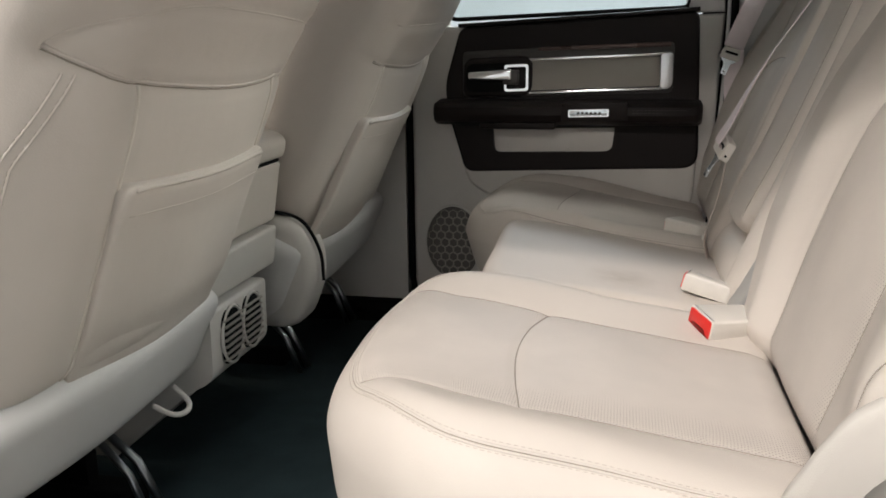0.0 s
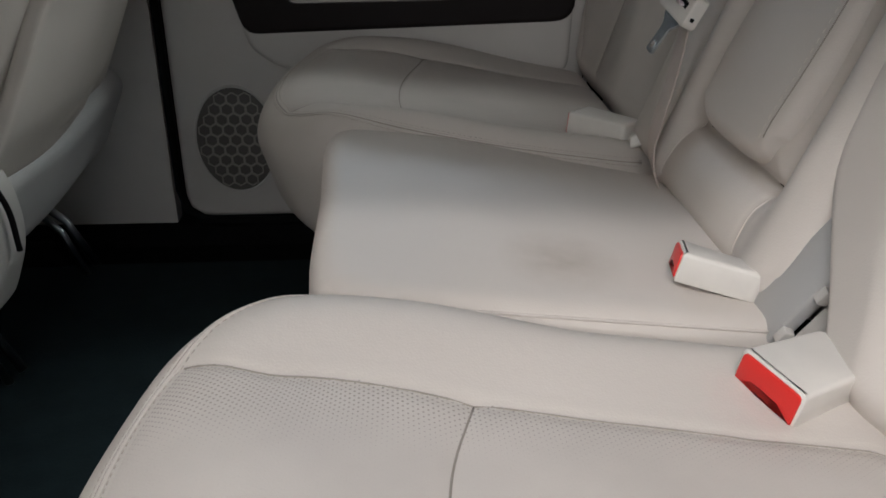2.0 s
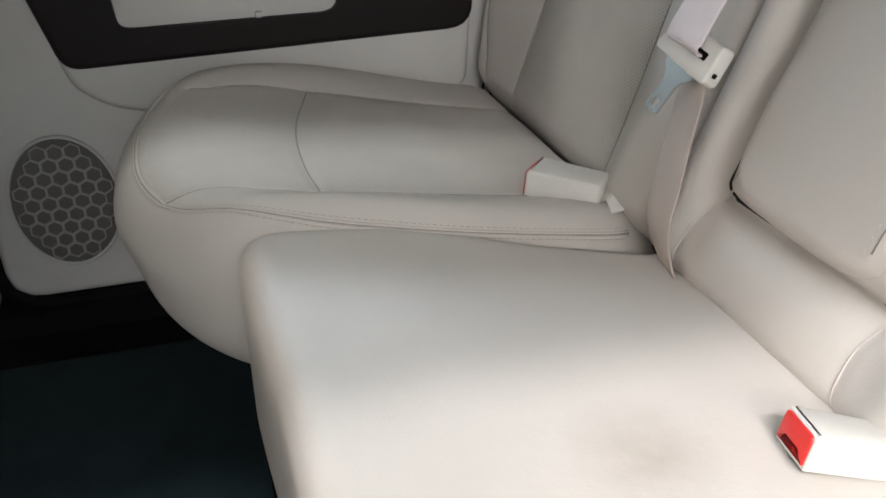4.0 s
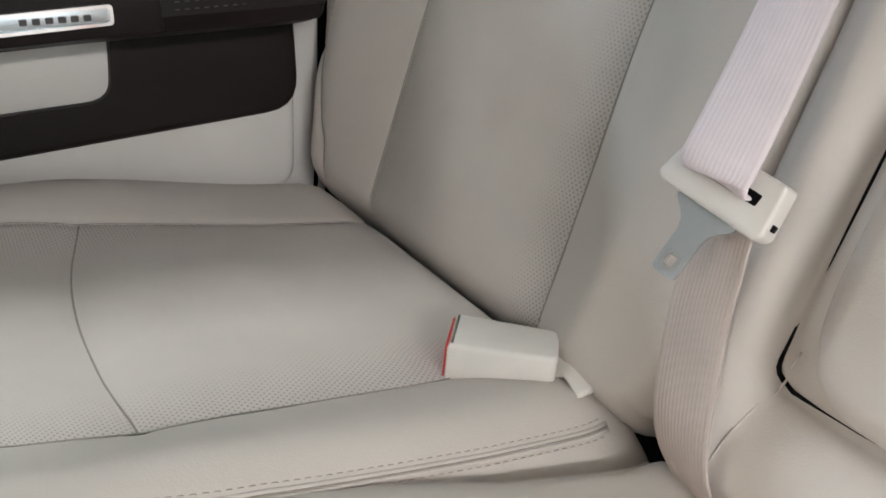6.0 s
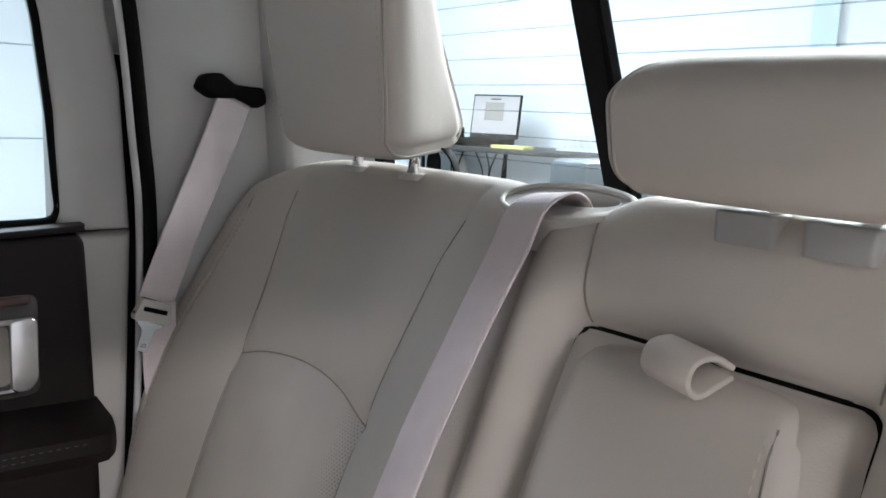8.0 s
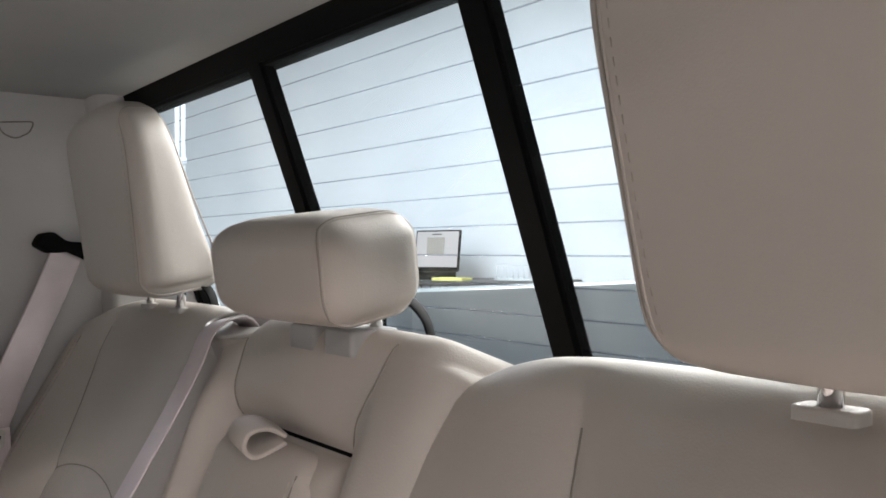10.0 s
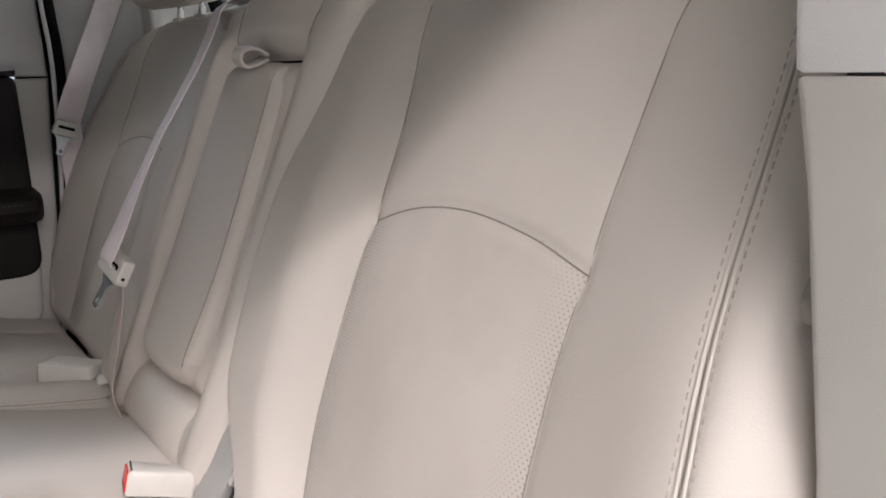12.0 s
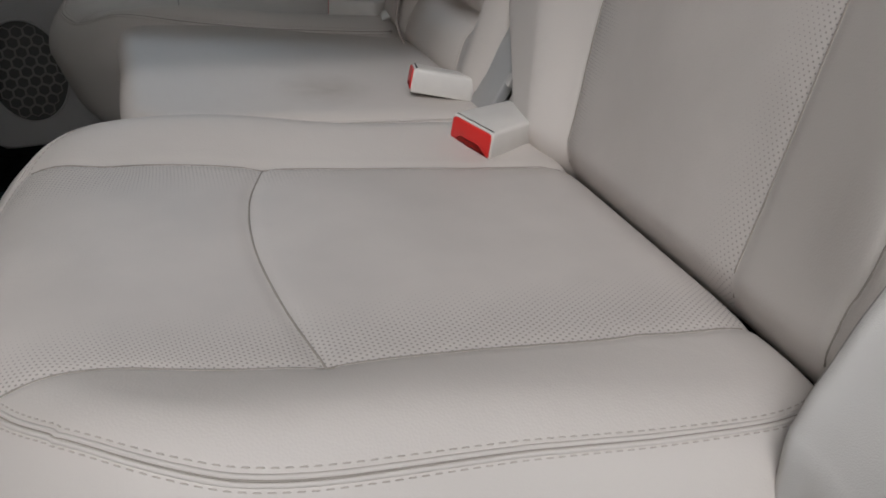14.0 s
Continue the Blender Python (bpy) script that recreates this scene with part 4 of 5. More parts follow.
    low = bezier([(-0.03, -0.222), (0.02, -0.240), (0.07, -0.256), (0.118, -0.264), (0.146, -0.277), (0.160, -0.310), (0.164, -0.345)], 30)

    def bswell(u, w):
        fade = 1 - 0.65 * step(u, 0.30, 0.56)
        z = 0.030 * step(-w, 0.105, 0.275) * (1 - 0.7 * step(-w, 0.262, 0.33)) * fade * (0.25 + 0.75 * step(u, 0.0, 0.13)) + 0.026 * step(w, 0.15, 0.24) * (1 - 0.5 * step(u, 0.3, 0.56))
        z = z + 0.012 * bump(w, 0.015, 0.10) * bump(u, 0.16, 0.14)
        z = z + 0.012 * bump(u, 0.28, 0.16)
        return z - 0.010 * step(u, 0.50, 0.58) - 0.012 * step(-u, -0.03, 0.02)

    def taper(p):
        """The inner bolster narrows towards its foot."""
        p = p.copy()
        most = (0.345 if s > 0 else 0.322) - (0.115 if s > 0 else 0.015) * (1 - step(p[:, 0], 0.0, 0.16))
        least = 0.310 - 0.030 * (1 - step(p[:, 0], 0.06, 0.26))
        p[:, 1] = np.where(p[:, 1] < -0.2, -0.2 + (p[:, 1] + 0.2) * (least - 0.2) / 0.114, p[:, 1])
        p[:, 1] = np.where(p[:, 1] > 0.1, 0.1 + (p[:, 1] - 0.1) * (most - 0.1) / 0.245, p[:, 1])
        return p
    back = Soft((-0.014, -0.314, -0.078), (0.603, 0.345, 0.0), 0.038, mb, bswell, (12, 12, 3.6, 5.5),
                [(bo, 0.0022, 0.006), (bi, 0.0022, 0.006), (arc, 0.0026, 0.006), (edge, 0.0022, 0.006), (low, 0.003, 0.006)], bend=taper)
    k = bo[:, 0] < top
    j = bi[:, 0] < top
    zone = np.vstack((bo[k], arc, bi[j][::-1]))
    ba = back.mesh("backrest", 0.004, [LEATHER, PERF], seat, "", zone)
    for q in (bo, bi, arc, edge, low):
        q = q[(q[:, 0] > 0.0) & (q[:, 0] < 0.555) & (q[:, 1] > -0.306)]
        tube("seam", back.on(q, 0.0), 0.0008, SEAM, ba)
    for d in (-0.0028, 0.0028):
        tube("piping", back.on((edge + np.array((0, d)))[:-2], -0.0002), 0.0017, LEATHER, ba)
    for d in (-0.0070, 0.0070):
        stitches("stitching", back.on(edge + np.array((0, d)), 0.0003), OUT, EDGETHREAD, ba, 0.0052, 0.0022, 0.0011)
    headrest("headrest", seat, Vector((0.352, y0 + (-0.008 if s > 0 else -0.004), 0.945)), 0.144, 0.240, 0.085, s, wedge=0.85 if s < 0 else 0.55, flare=0.14, base=0.940, tether=s < 0, post_x=0.404 if s > 0 else 0.416, post_gap=0.048 if s > 0 else 0.055)
    if s > 0:
        bm = bmesh.new()
        bmesh.ops.create_icosphere(bm, subdivisions=2, radius=0.0105)
        bmesh.ops.transform(bm, matrix=pose(0.3960, 0.8785, 0.9595, 0, -20, 35) @ Matrix.Diagonal((1.0, 0.72, 0.62, 1)), verts=bm.verts)
        part("worn_corner", bm, DARKTRIM, seat, "dark worn-through corner of the head restraint")
    return seat


outer_seat("open", 1, 0.98)
outer_seat("closed", -1, 1.93)

middle = thing("rear_seat", "narrow beige leather middle seat with folded centre armrest", "car seat", "rear bench seats", at=(0.0, MID, 0.06))
mm = frame_matrix(Vector((0, 1.4625, 0)), Vector((1, 0, 0)), Vector((0, 1, 0)), Vector((0, 0, 1)))
cush = Soft((-0.202, -0.206, 0.235), (0.235, 0.222, 0.426), 0.024, mm, lambda x, w: -0.115 * (x + 0.08) + 0.010 * bump(w, 0, 0.16) - 0.060 * step(x, 0.176, 0.212), (9, 9, 14, 14), bend=lambda p: np.c_[p[:, 0] - 0.012 * np.clip(p[:, 1] / 0.2, 0, 1) * np.clip(0.1 - p[:, 0], 0, 0.3) / 0.3, np.where(p[:, 1] > 0, p[:, 1] * np.interp(p[:, 0], (-0.2, -0.07, 0.0, 0.07, 0.15), (1.13, 1.10, 1.0, 0.85, 0.74)), p[:, 1]), p[:, 2]])
mc = cush.mesh("cushion", 0.008, [STAINED], middle, "middle cushion with a faint brown stain")
for w in (-0.202, 0.218):
    line = np.array([(x, w) for x in np.linspace(-0.17, 0.17, 24)])
    P = cush.shape(np.c_[line, np.full(len(line), 0.420)])
    tube("piping", P, 0.0014, LEATHER, mc)
org = Vector((BACK0.x, MID, BACK0.z))
mb = frame_matrix(org, UP, Vector((0, 1, 0)), OUT)
slot_line = rounded([(0.084, -0.100), (0.492, -0.101), (0.492, 0.114), (0.084, 0.122)], [0.014, 0.012, 0.012, 0.014])
slot_line = slot_line + slot_line[:1]
pads = [bezier([(0.100, -0.094), (0.06, -0.084), (0.02, -0.084), (-0.01, -0.090)], 12), bezier([(0.110, 0.108), (0.07, 0.116), (0.03, 0.124), (-0.01, 0.124)], 12)]
back = Soft((-0.004, -0.186, -0.12), (0.592, 0.178, 0.028), 0.026, mb, lambda u, w: 0.008 * bump(w, 0, 0.1) * step(u, 0.49, 0.53) + 0.008 * bump(u, 0.045, 0.03) * bump(w, 0.01, 0.07) + (0.012 * bump(w, 0.142, 0.022) + 0.010 * bump(w, -0.138, 0.026)) * (1 - step(u, 0.47, 0.56)), (9, 9, 16, 16),
            [(slot_line, 0.013, 0.0045), (pads[0], 0.0025, 0.005), (pads[1], 0.0025, 0.005), ([(0.462, -0.100), (0.500, -0.104), (0.64, -0.140)], 0.002, 0.006), ([(0.500, 0.104), (0.64, 0.122)], 0.002, 0.006)],
            bend=lambda p: np.c_[p[:, 0] - 0.017 * step(p[:, 1], 0.075, 0.135) * step(p[:, 0], 0.48, 0.592), p[:, 1], p[:, 2]])
mbk = back.mesh("backrest", 0.005, [LEATHER], middle)
for w, k in ((-0.104, -0.26), (0.104, 0.13)):
    tube("seam", back.on([(u, w + k * (u - 0.500)) for u in np.linspace(0.496, 0.580, 16)], 0.0), 0.0010, SEAM, mbk)
for q in pads:
    q = q[q[:, 0] > 0.004]
    tube("seam", back.on(q, 0.0002), 0.0009, LEATHER, mbk)
# black tubes laid in the groove imitate the crease's shade
tube("armrest_gap_shade", back.on(slot_line[:-1], 0.0002), 0.0017, BLACK, mbk, "black line standing in for the shade round the folded armrest", closed=True)
tube("armrest_gap_shade", back.on([(0.4925, w) for w in np.linspace(-0.084, 0.100, 24)], 0.0006), 0.0028, BLACK, mbk, "wider black line standing in for the shade at the armrest's head")
arm_pad = Soft((0.090, -0.090, -0.05), (0.487, 0.107, 0.035), 0.020, mb, lambda u, w: 0.006 * step(-u, -0.26, -0.12) + 0.004 * bump(w, 0, 0.09), (5, 5, 7, 7), bend=lambda p: np.c_[p[:, 0], p[:, 1] * np.interp(p[:, 0], (0.087, 0.489), (1.0, 0.92)), p[:, 2]])
ap = arm_pad.mesh("armrest", 0.004, [LEATHER], middle, "folded-up leather centre armrest")
q = np.array([(u, -0.074) for u in np.linspace(0.105, 0.475, 24)])
tube("seam", arm_pad.on(q, 0.0), 0.0008, SEAM, ap)
stitches("stitching", arm_pad.on(q + np.array((0, 0.006)), 0.0008), OUT, GLINTCREAM, ap, 0.006, 0.003, 0.0012)
# pull loop at the armrest's head
o = Vector((0.340, MID - 0.010, 0.866))
lp = [(o.x - 0.002, o.y, o.z - 0.006), (o.x - 0.022, o.y + 0.003, o.z + 0.004), (o.x - 0.042, o.y + 0.006, o.z + 0.001), (o.x - 0.047, o.y + 0.007, o.z - 0.014), (o.x - 0.036, o.y + 0.006, o.z - 0.024), (o.x - 0.016, o.y + 0.003, o.z - 0.018), (o.x - 0.002, o.y, o.z - 0.012)]
lp = [tuple(np.array(o) + 0.75 * (np.array(p) - np.array(o))) for p in lp]
strip("pull_loop", bezier(lp, 40), (0.12, 1, 0.1), 0.038, 0.004, LEATHER, middle, "sewn leather pull loop")
headrest("headrest", middle, Vector((0.318, MID - 0.036, 0.948)), 0.113, 0.083, 0.098, 1, False, 0.029, 0.942, 0.04, 0.394, blocky=True, post_shift=-0.002)

# ---- belts and buckles ----
def buckle(origin, yaw, pitch, roll, size, label, ends):
    """A buckle lying on the cushion: shell, U-shaped red button and the slot's lip under it; +x runs from its mouth to its strap."""
    b = thing("belt_buckle", label, "seat belt buckle", "rear belt buckles", at=origin)
    L, W, H = size
    m = pose(*origin, roll, pitch, yaw)
    shell = rounded([(0, -W / 2), (L, -W / 2 + 0.003), (L, W / 2 - 0.003), (0, W / 2)], [0.002, 0.007, 0.007, 0.002], 4)
    bm = prism(shell, 2, 0.0, H, 0.004, 3)
    low = [e for e in bm.edges if all(abs(v.co.z) < 1e-6 for v in e.verts)]
    bmesh.ops.bevel(bm, geom=low, offset=0.003, segments=2, affect="EDGES", profile=0.5)
    bmesh.ops.transform(bm, matrix=m, verts=bm.verts)
    part("body", bm, BUCKLE, b)
    h, t = W / 2 - 0.0022, H - 0.0022
    face = rounded([(-h, 0.0035), (-h, t), (h, t), (h, 0.0035), (h * 0.62, 0.0045), (h * 0.52, H * 0.36), (-h * 0.52, H * 0.36), (-h * 0.62, 0.0045)], [0.001, 0.004, 0.004, 0.001, 0.0015, 0.002, 0.002, 0.0015], 3)
    bm = prism(face, 0, 0.004, -0.0016, 0.0008, 2)
    bmesh.ops.transform(bm, matrix=m, verts=bm.verts)
    part("button", bm, RED, b, "red release button")
    part("slot", box((-0.0006, -h * 0.52, H * 0.20), (0.003, h * 0.52, H * 0.36), 0, 1, m), BLACK, b, "dark tongue slot")
    a = m @ Vector((L - 0.004, 0, H * 0.45))
    for i, (dy, end) in enumerate(ends):
        end = Vector(end)
        pts = bezier([a, a.lerp(end, 0.5) + Vector((0.004, 0.004, 0.008 if i == 0 else -0.008)), end], 14)
        strip("anchor_strap", pts, m.to_3x3() @ Vector((0, 1, 0.5)), 0.020, 0.0028, BUCKLE, b, "short pale strap")
    return b


buckle((0.1140, 1.1515, 0.4035), 27, 4, 10, (0.077, 0.054, 0.0290), "pale wide buckle with bright red button on the seat cushion", ((0, (0.205, 1.195, 0.392)),))
buckle((0.104, 1.3257, 0.4150), -13, 14, -6, (0.071, 0.038, 0.0270), "pale narrow buckle with red end beside the middle cushion", ((0, (0.205, 1.300, 0.385)),))
buckle((0.1110, 1.7750, 0.3955), -42, 3, -3, (0.080, 0.050, 0.038), "pale buckle with red edge lying on the seat", ((0, (0.172, 1.684, 0.410)), (0, (0.168, 1.690, 0.400))))
stalk = thing("belt_anchor", "stiff pale plastic belt sleeve rising from the seat crease", "seat belt", at=(0.165, 1.28, 0.385))
su = Vector((0.046, -0.036, 0.105)).normalized()
sv = (Vector((0.05, 1, 0.30)) - su * su.dot(Vector((0.05, 1, 0.30)))).normalized()
sm = frame_matrix(Vector((0.160, 1.287, 0.372)), su, sv, su.cross(sv))
if sm.col[2][0] > 0:
    sm.col[2][:3] = -sm.col[2].to_3d()
bm = box((0, -0.023, -0.010), (0.165, 0.025, 0.004), 0.003, 3)
bmesh.ops.transform(bm, matrix=sm, verts=bm.verts)
part("sleeve", bm, SHADEDGREY, stalk, "smooth plastic belt sleeve in shaded grey")
for a in (0.030, 0.078):
    bm = box((a, -0.030, -0.006), (a + 0.014, -0.020, 0.003), 0.0015, 2)
    bmesh.ops.transform(bm, matrix=sm, verts=bm.verts)
    part("clip", bm, PLASTIC, stalk)
bm = prism(rounded([(-0.004, -0.026), (0.10, -0.026), (0.105, -0.045), (-0.004, -0.060)], 0.004), 2, -0.012, -0.009, 0.001)
bmesh.ops.transform(bm, matrix=sm, verts=bm.verts)
part("backing_flap", bm, PLASTIC, stalk, "beige flap behind the sleeve")


def latch(parent, centre, u, v, n, wide, k=1.0):
    """Housing and steel tongue; u points to the tongue's tip, v across the belt, n out of the slotted face."""
    m = frame_matrix(Vector(centre), Vector(u).normalized() * k, Vector(v).normalized() * k, Vector(n).normalized() * k)

    def put(name, bm, mat_, under, label=""):
        bmesh.ops.transform(bm, matrix=m, verts=bm.verts)
        return part(name, bm, mat_, under, label)
    h = wide / 2
    plate = rounded([(-0.017, -h + 0.006), (0.013, -h), (0.017, -h + 0.004), (0.017, h - 0.004), (0.013, h), (-0.017, h - 0.006)], 0.003, 3)
    hs = put("tongue_housing", prism(plate, 2, -0.013, 0.002, 0.0025, 3), BUCKLE, parent, "beige plastic latch housing")
    put("belt_slot", box((-0.006, -h * 0.64, -0.001), (0.0015, h * 0.64, 0.0028), 0.001, 1), BLACK, parent, "dark belt slot of the housing")
    put("rivet_hole", box((0.004, -h - 0.0006, -0.007), (0.008, -h + 0.002, -0.003), 0.0005, 1), BLACK, hs)
    outer = rounded([(0.062, -0.002), (0.062, 0.0066), (0.029, 0.0078), (0.020, 0.021), (0.012, 0.022), (0.012, -0.022), (0.020, -0.021), (0.029, -0.0098), (0.062, -0.0106)], [0, 0.004, 0.008, 0.004, 0, 0, 0.004, 0.008, 0.005], 4)
    hole = rounded([(0.0575, -0.002), (0.0575, -0.0066), (0.048, -0.0066), (0.048, 0.0026), (0.0575, 0.0026)], [0, 0.002, 0.002, 0.002, 0.002], 3)
    t = put("tongue", prism(outer + outer[:1] + hole + hole[:1], 2, -0.0065, -0.0035), STEEL, parent, "bright steel tongue with a square hole")
    put("tongue_rim", ribbon_ring(hole, shrink(hole, 0.0012), 2, -0.0062, -0.0028), CHROME, t)


mid_belt = thing("seat_belt", "pale pinkish webbing belt hanging over the middle seat back", "seat belt", "rear seat belts", at=(0.2, 1.62, 0.40))
up = bezier([(0.398, 1.624, 0.908), (0.394, 1.624, 0.930), (0.378, 1.625, 0.9385), (0.354, 1.628, 0.9275), (0.340, 1.632, 0.895), (0.320, 1.638, 0.8525), (0.2755, 1.632, 0.7845), (0.2525, 1.626, 0.7505), (0.215, 1.619, 0.683), (0.194, 1.618, 0.640), (0.174, 1.6165, 0.603), (0.1805, 1.616, 0.597)], 50)
turned = np.clip((0.72 - up[:, 2]) / 0.12, 0, 1)[:, None]
strip("webbing_upper", up, np.array((0.05, 0.98, -0.12)) * (1 - turned) + np.array((-0.05, 0.97, 0.19)) * turned, 0.047, 0.0022, WEB, mid_belt)
dn = bezier([(0.190, 1.614, 0.600), (0.187, 1.615, 0.55), (0.177, 1.611, 0.500), (0.160, 1.594, 0.440), (0.168, 1.580, 0.398), (0.195, 1.574, 0.355)], 30)
strip("webbing_lower", dn, (0.15, 1, 0.1), 0.048, 0.0022, WEBLOW, mid_belt, "taupe lower webbing")
latch(mid_belt, (0.1800, 1.614, 0.595), (-0.48, 0.20, -0.87), (-0.05, 0.97, 0.19), (-0.86, -0.1, 0.46), 0.076, 1.0)
bz = frame_matrix(Vector((0.386, 1.622, 0.9325)), Vector((0.93, 0, 0.36)).normalized(), Vector((0, 1, 0)), Vector((-0.36, 0, 0.93)).normalized())
turn = np.linspace(0, 2 * math.pi, 41)[:-1]
ringp = [(0.030 * math.cos(t), 0.068 * math.sin(t)) for t in turn]
ringi = [(0.010 + 0.013 * math.cos(t), -0.006 + 0.040 * math.sin(t)) for t in turn]
for nm, bm, mt, lab in (("belt_bezel", ribbon_ring(ringp, ringi, 2, -0.03, -0.001), PLASTIC, "oval plastic belt guide on the seat top"), ("belt_opening", prism(ringi, 2, -0.03, -0.014), BLACK, "dark belt opening")):
    bmesh.ops.transform(bm, matrix=bz, verts=bm.verts)
    part(nm, bm, mt, mid_belt, lab)
tube("bezel_rim", [tuple(bz @ Vector((a * 0.98, b * 0.98, 0))) for a, b in ringp], 0.0028, PLASTIC, mid_belt, closed=True)

right_belt = thing("seat_belt", "pale pinkish shoulder belt hanging from its pillar guide", "seat belt", "rear seat belts", at=(0.25, 2.19, 0.45))
up = bezier([(0.360, 2.196, 1.003), (0.334, 2.192, 0.94), (0.293, 2.188, 0.85), (0.254, 2.184, 0.755)], 24)
strip("webbing", up, (1.0, 0.15, 0.25), 0.047, 0.0022, WEB, right_belt)
dn = bezier([(0.256, 2.184, 0.750), (0.262, 2.190, 0.66), (0.272, 2.20, 0.55)], 14)
strip("webbing", dn, (1, 0, 0), 0.044, 0.0022, WEB, right_belt)
latch(right_belt, (0.250, 2.176, 0.742), (-0.30, -0.1, -0.95), (0.95, -0.05, -0.30), (0.1, -0.99, 0.05), 0.058, 0.8)
dr = rounded([(0.314, 1.014), (0.322, 1.031), (0.340, 1.035), (0.360, 1.020), (0.398, 1.018), (0.402, 0.998), (0.387, 0.991), (0.360, 1.004), (0.334, 1.002)], 0.006)
part("belt_guide", prism(dr, 1, YR + 0.012, YR - 0.022, 0.005, 3), BLACK, right_belt, "black plastic belt guide on the pillar")

left_belt = thing("seat_belt", "pale folded belt by the open doorway pillar", "seat belt", "rear seat belts", at=(0.29, 0.668, 0.40))
strip("webbing", bezier([(0.330, 0.672, 0.95), (0.322, 0.672, 0.80), (0.315, 0.672, 0.70), (0.312, 0.673, 0.60), (0.320, 0.672, 0.42)], 24), (1, 0.3, 0), 0.045, 0.0022, WEB, left_belt)
# beige housing given darker taupe: the shade by the pillar is put into its colour
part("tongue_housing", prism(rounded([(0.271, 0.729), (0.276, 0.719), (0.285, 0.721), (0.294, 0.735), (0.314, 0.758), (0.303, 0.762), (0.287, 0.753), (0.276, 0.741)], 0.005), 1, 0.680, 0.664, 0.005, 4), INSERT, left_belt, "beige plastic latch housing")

# ---- front seats ----
K = 0.45
fu = Vector((K, 0, 1)).normalized()
fn = Vector((1, 0, -K)).normalized()


def front_seat(side, s, y_in, dx):
    """Seat back seen from behind; w runs from the inner edge (0) outwards."""
    seat = thing("front_seat", f"beige leather front seat with rear map pocket, {side} side", "car seat", "front seats", at=(-0.8, y_in + s * 0.28, 0.06))
    org = Vector((-0.527 - K * 0.636 + dx, y_in, 0))
    m = frame_matrix(org, fu, Vector((0, s, 0)), fn)
    q = 1 / fu.z
    top = bezier([(0.762 * q, 0.532), (0.752 * q, 0.49), (0.738 * q, 0.41), (0.730 * q, 0.22), (0.731 * q, 0.045), (0.735 * q, -0.02)], 30)
    o_line = bezier([(0.737 * q, 0.405), (0.64 * q, 0.395), (0.50 * q, 0.385), (0.375 * q, 0.375)], 24)
    i_line = bezier([(0.731 * q, 0.050), (0.64 * q, 0.040), (0.50 * q, 0.025), (0.375 * q, 0.015)], 24)
    hat = bezier([(0.762 * q, 0.532), (0.782 * q, 0.520), (0.808 * q, 0.46), (0.824 * q, 0.37), (0.825 * q, 0.24), (0.818 * q, 0.10), (0.808 * q, 0.0)], 40)

    def swell(u, w):
        z = 0.018 * bump(w, 0.21, 0.17) - 0.035 * step(w, 0.43, 0.58) - 0.012 * step(-w, -0.04, 0.02)
        return z + 0.012 * step(u, 0.76 * q, 0.83 * q) * (1 - step(u, 0.9 * q, 1.0 * q))
    sf = Soft((0.36 * q, -0.015 if s > 0 else -0.045, -0.20), (1.02 * q, 0.585, 0.0), 0.06, m, swell, (9, 9, 4, 4), [(g, d, 0.009) for g, d in ((top, 0.0045), (o_line, 0.003), (i_line, 0.003), (hat, 0.0035))])
    bk = sf.mesh("backrest", 0.009, [LEATHER], seat)
    # the two side lines are leather piping, painted lighter for their highlight
    for i, g in enumerate((top, o_line, i_line, hat)):
        g = g[(g[:, 1] > 0.005) & (g[:, 1] < 0.565)]
        tube("seam", sf.on(g, -0.0003), (0.0010, 0.0026, 0.0026, 0.0014)[i], (SEAM, GLINTCREAM, GLINTCREAM, LEATHER)[i], bk)
        if i == 0:
            tube("piping", sf.on(g + np.array((0.004, 0)), -0.0002), 0.0022, LEATHER, bk)
    for d in (-0.007, 0.007):
        g = np.array([(u * q, 0.505 + 0.5 * (0.745 - u) * (u > 0.66) + 0.043 * (u <= 0.66) + d) for u in np.linspace(0.745, 0.42, 30)])
        tube("piping", sf.on(g, -0.0008), 0.0020, LEATHER, bk)
        stitches("stitching", sf.on(g + np.array((0, 0.003)), 0.0004), fn, PALETHREAD, bk, 0.006, 0.003, 0.0011)
    # the map pocket: a second skin, puffed out at its mouth
    pk = Soft((0.372 * q, 0.022, -0.01), (0.634 * q, 0.398, 0.006), 0.005, m, lambda u, w: 0.018 * bump(w, 0.21, 0.17) + 0.003 * step(u, 0.57 * q, 0.61 * q) - 0.010 * step(-u, -0.46 * q, -0.38 * q), (30, 30, 30, 30), bend=lambda p: np.c_[p[:, 0], p[:, 1] - 0.10 * (0.634 * q - p[:, 0]), p[:, 2]])
    pk.mesh("map_pocket", 0.009, [LEATHER], seat, "stitched leather map pocket")
    lip = np.array([(0.630 * q, w) for w in np.linspace(0.036, 0.382, 24)])
    tube("pocket_piping", pk.on(lip, 0.0), 0.0034, LEATHER, seat)
    lip = np.array([(0.598 * q, w) for w in np.linspace(0.036, 0.382, 24)])
    tube("pocket_hem", pk.on(lip, -0.0012), 0.0018, LEATHER, seat)
    # hard plastic skirt
    sk = Soft((0.165 * q, -0.055, -0.14), (0.385 * q, 0.60, 0.010), 0.03, m, lambda u, w: 0.012 * bump(w, 0.25, 0.2) - 0.06 * step(-u, -0.27 * q, -0.16 * q), (8, 12, 20, 20))
    sk.mesh("skirt", 0.012, [TRIMGREY], seat, "pale grey plastic lower shell")
    ys = sorted((y_in, y_in + s * 0.57))
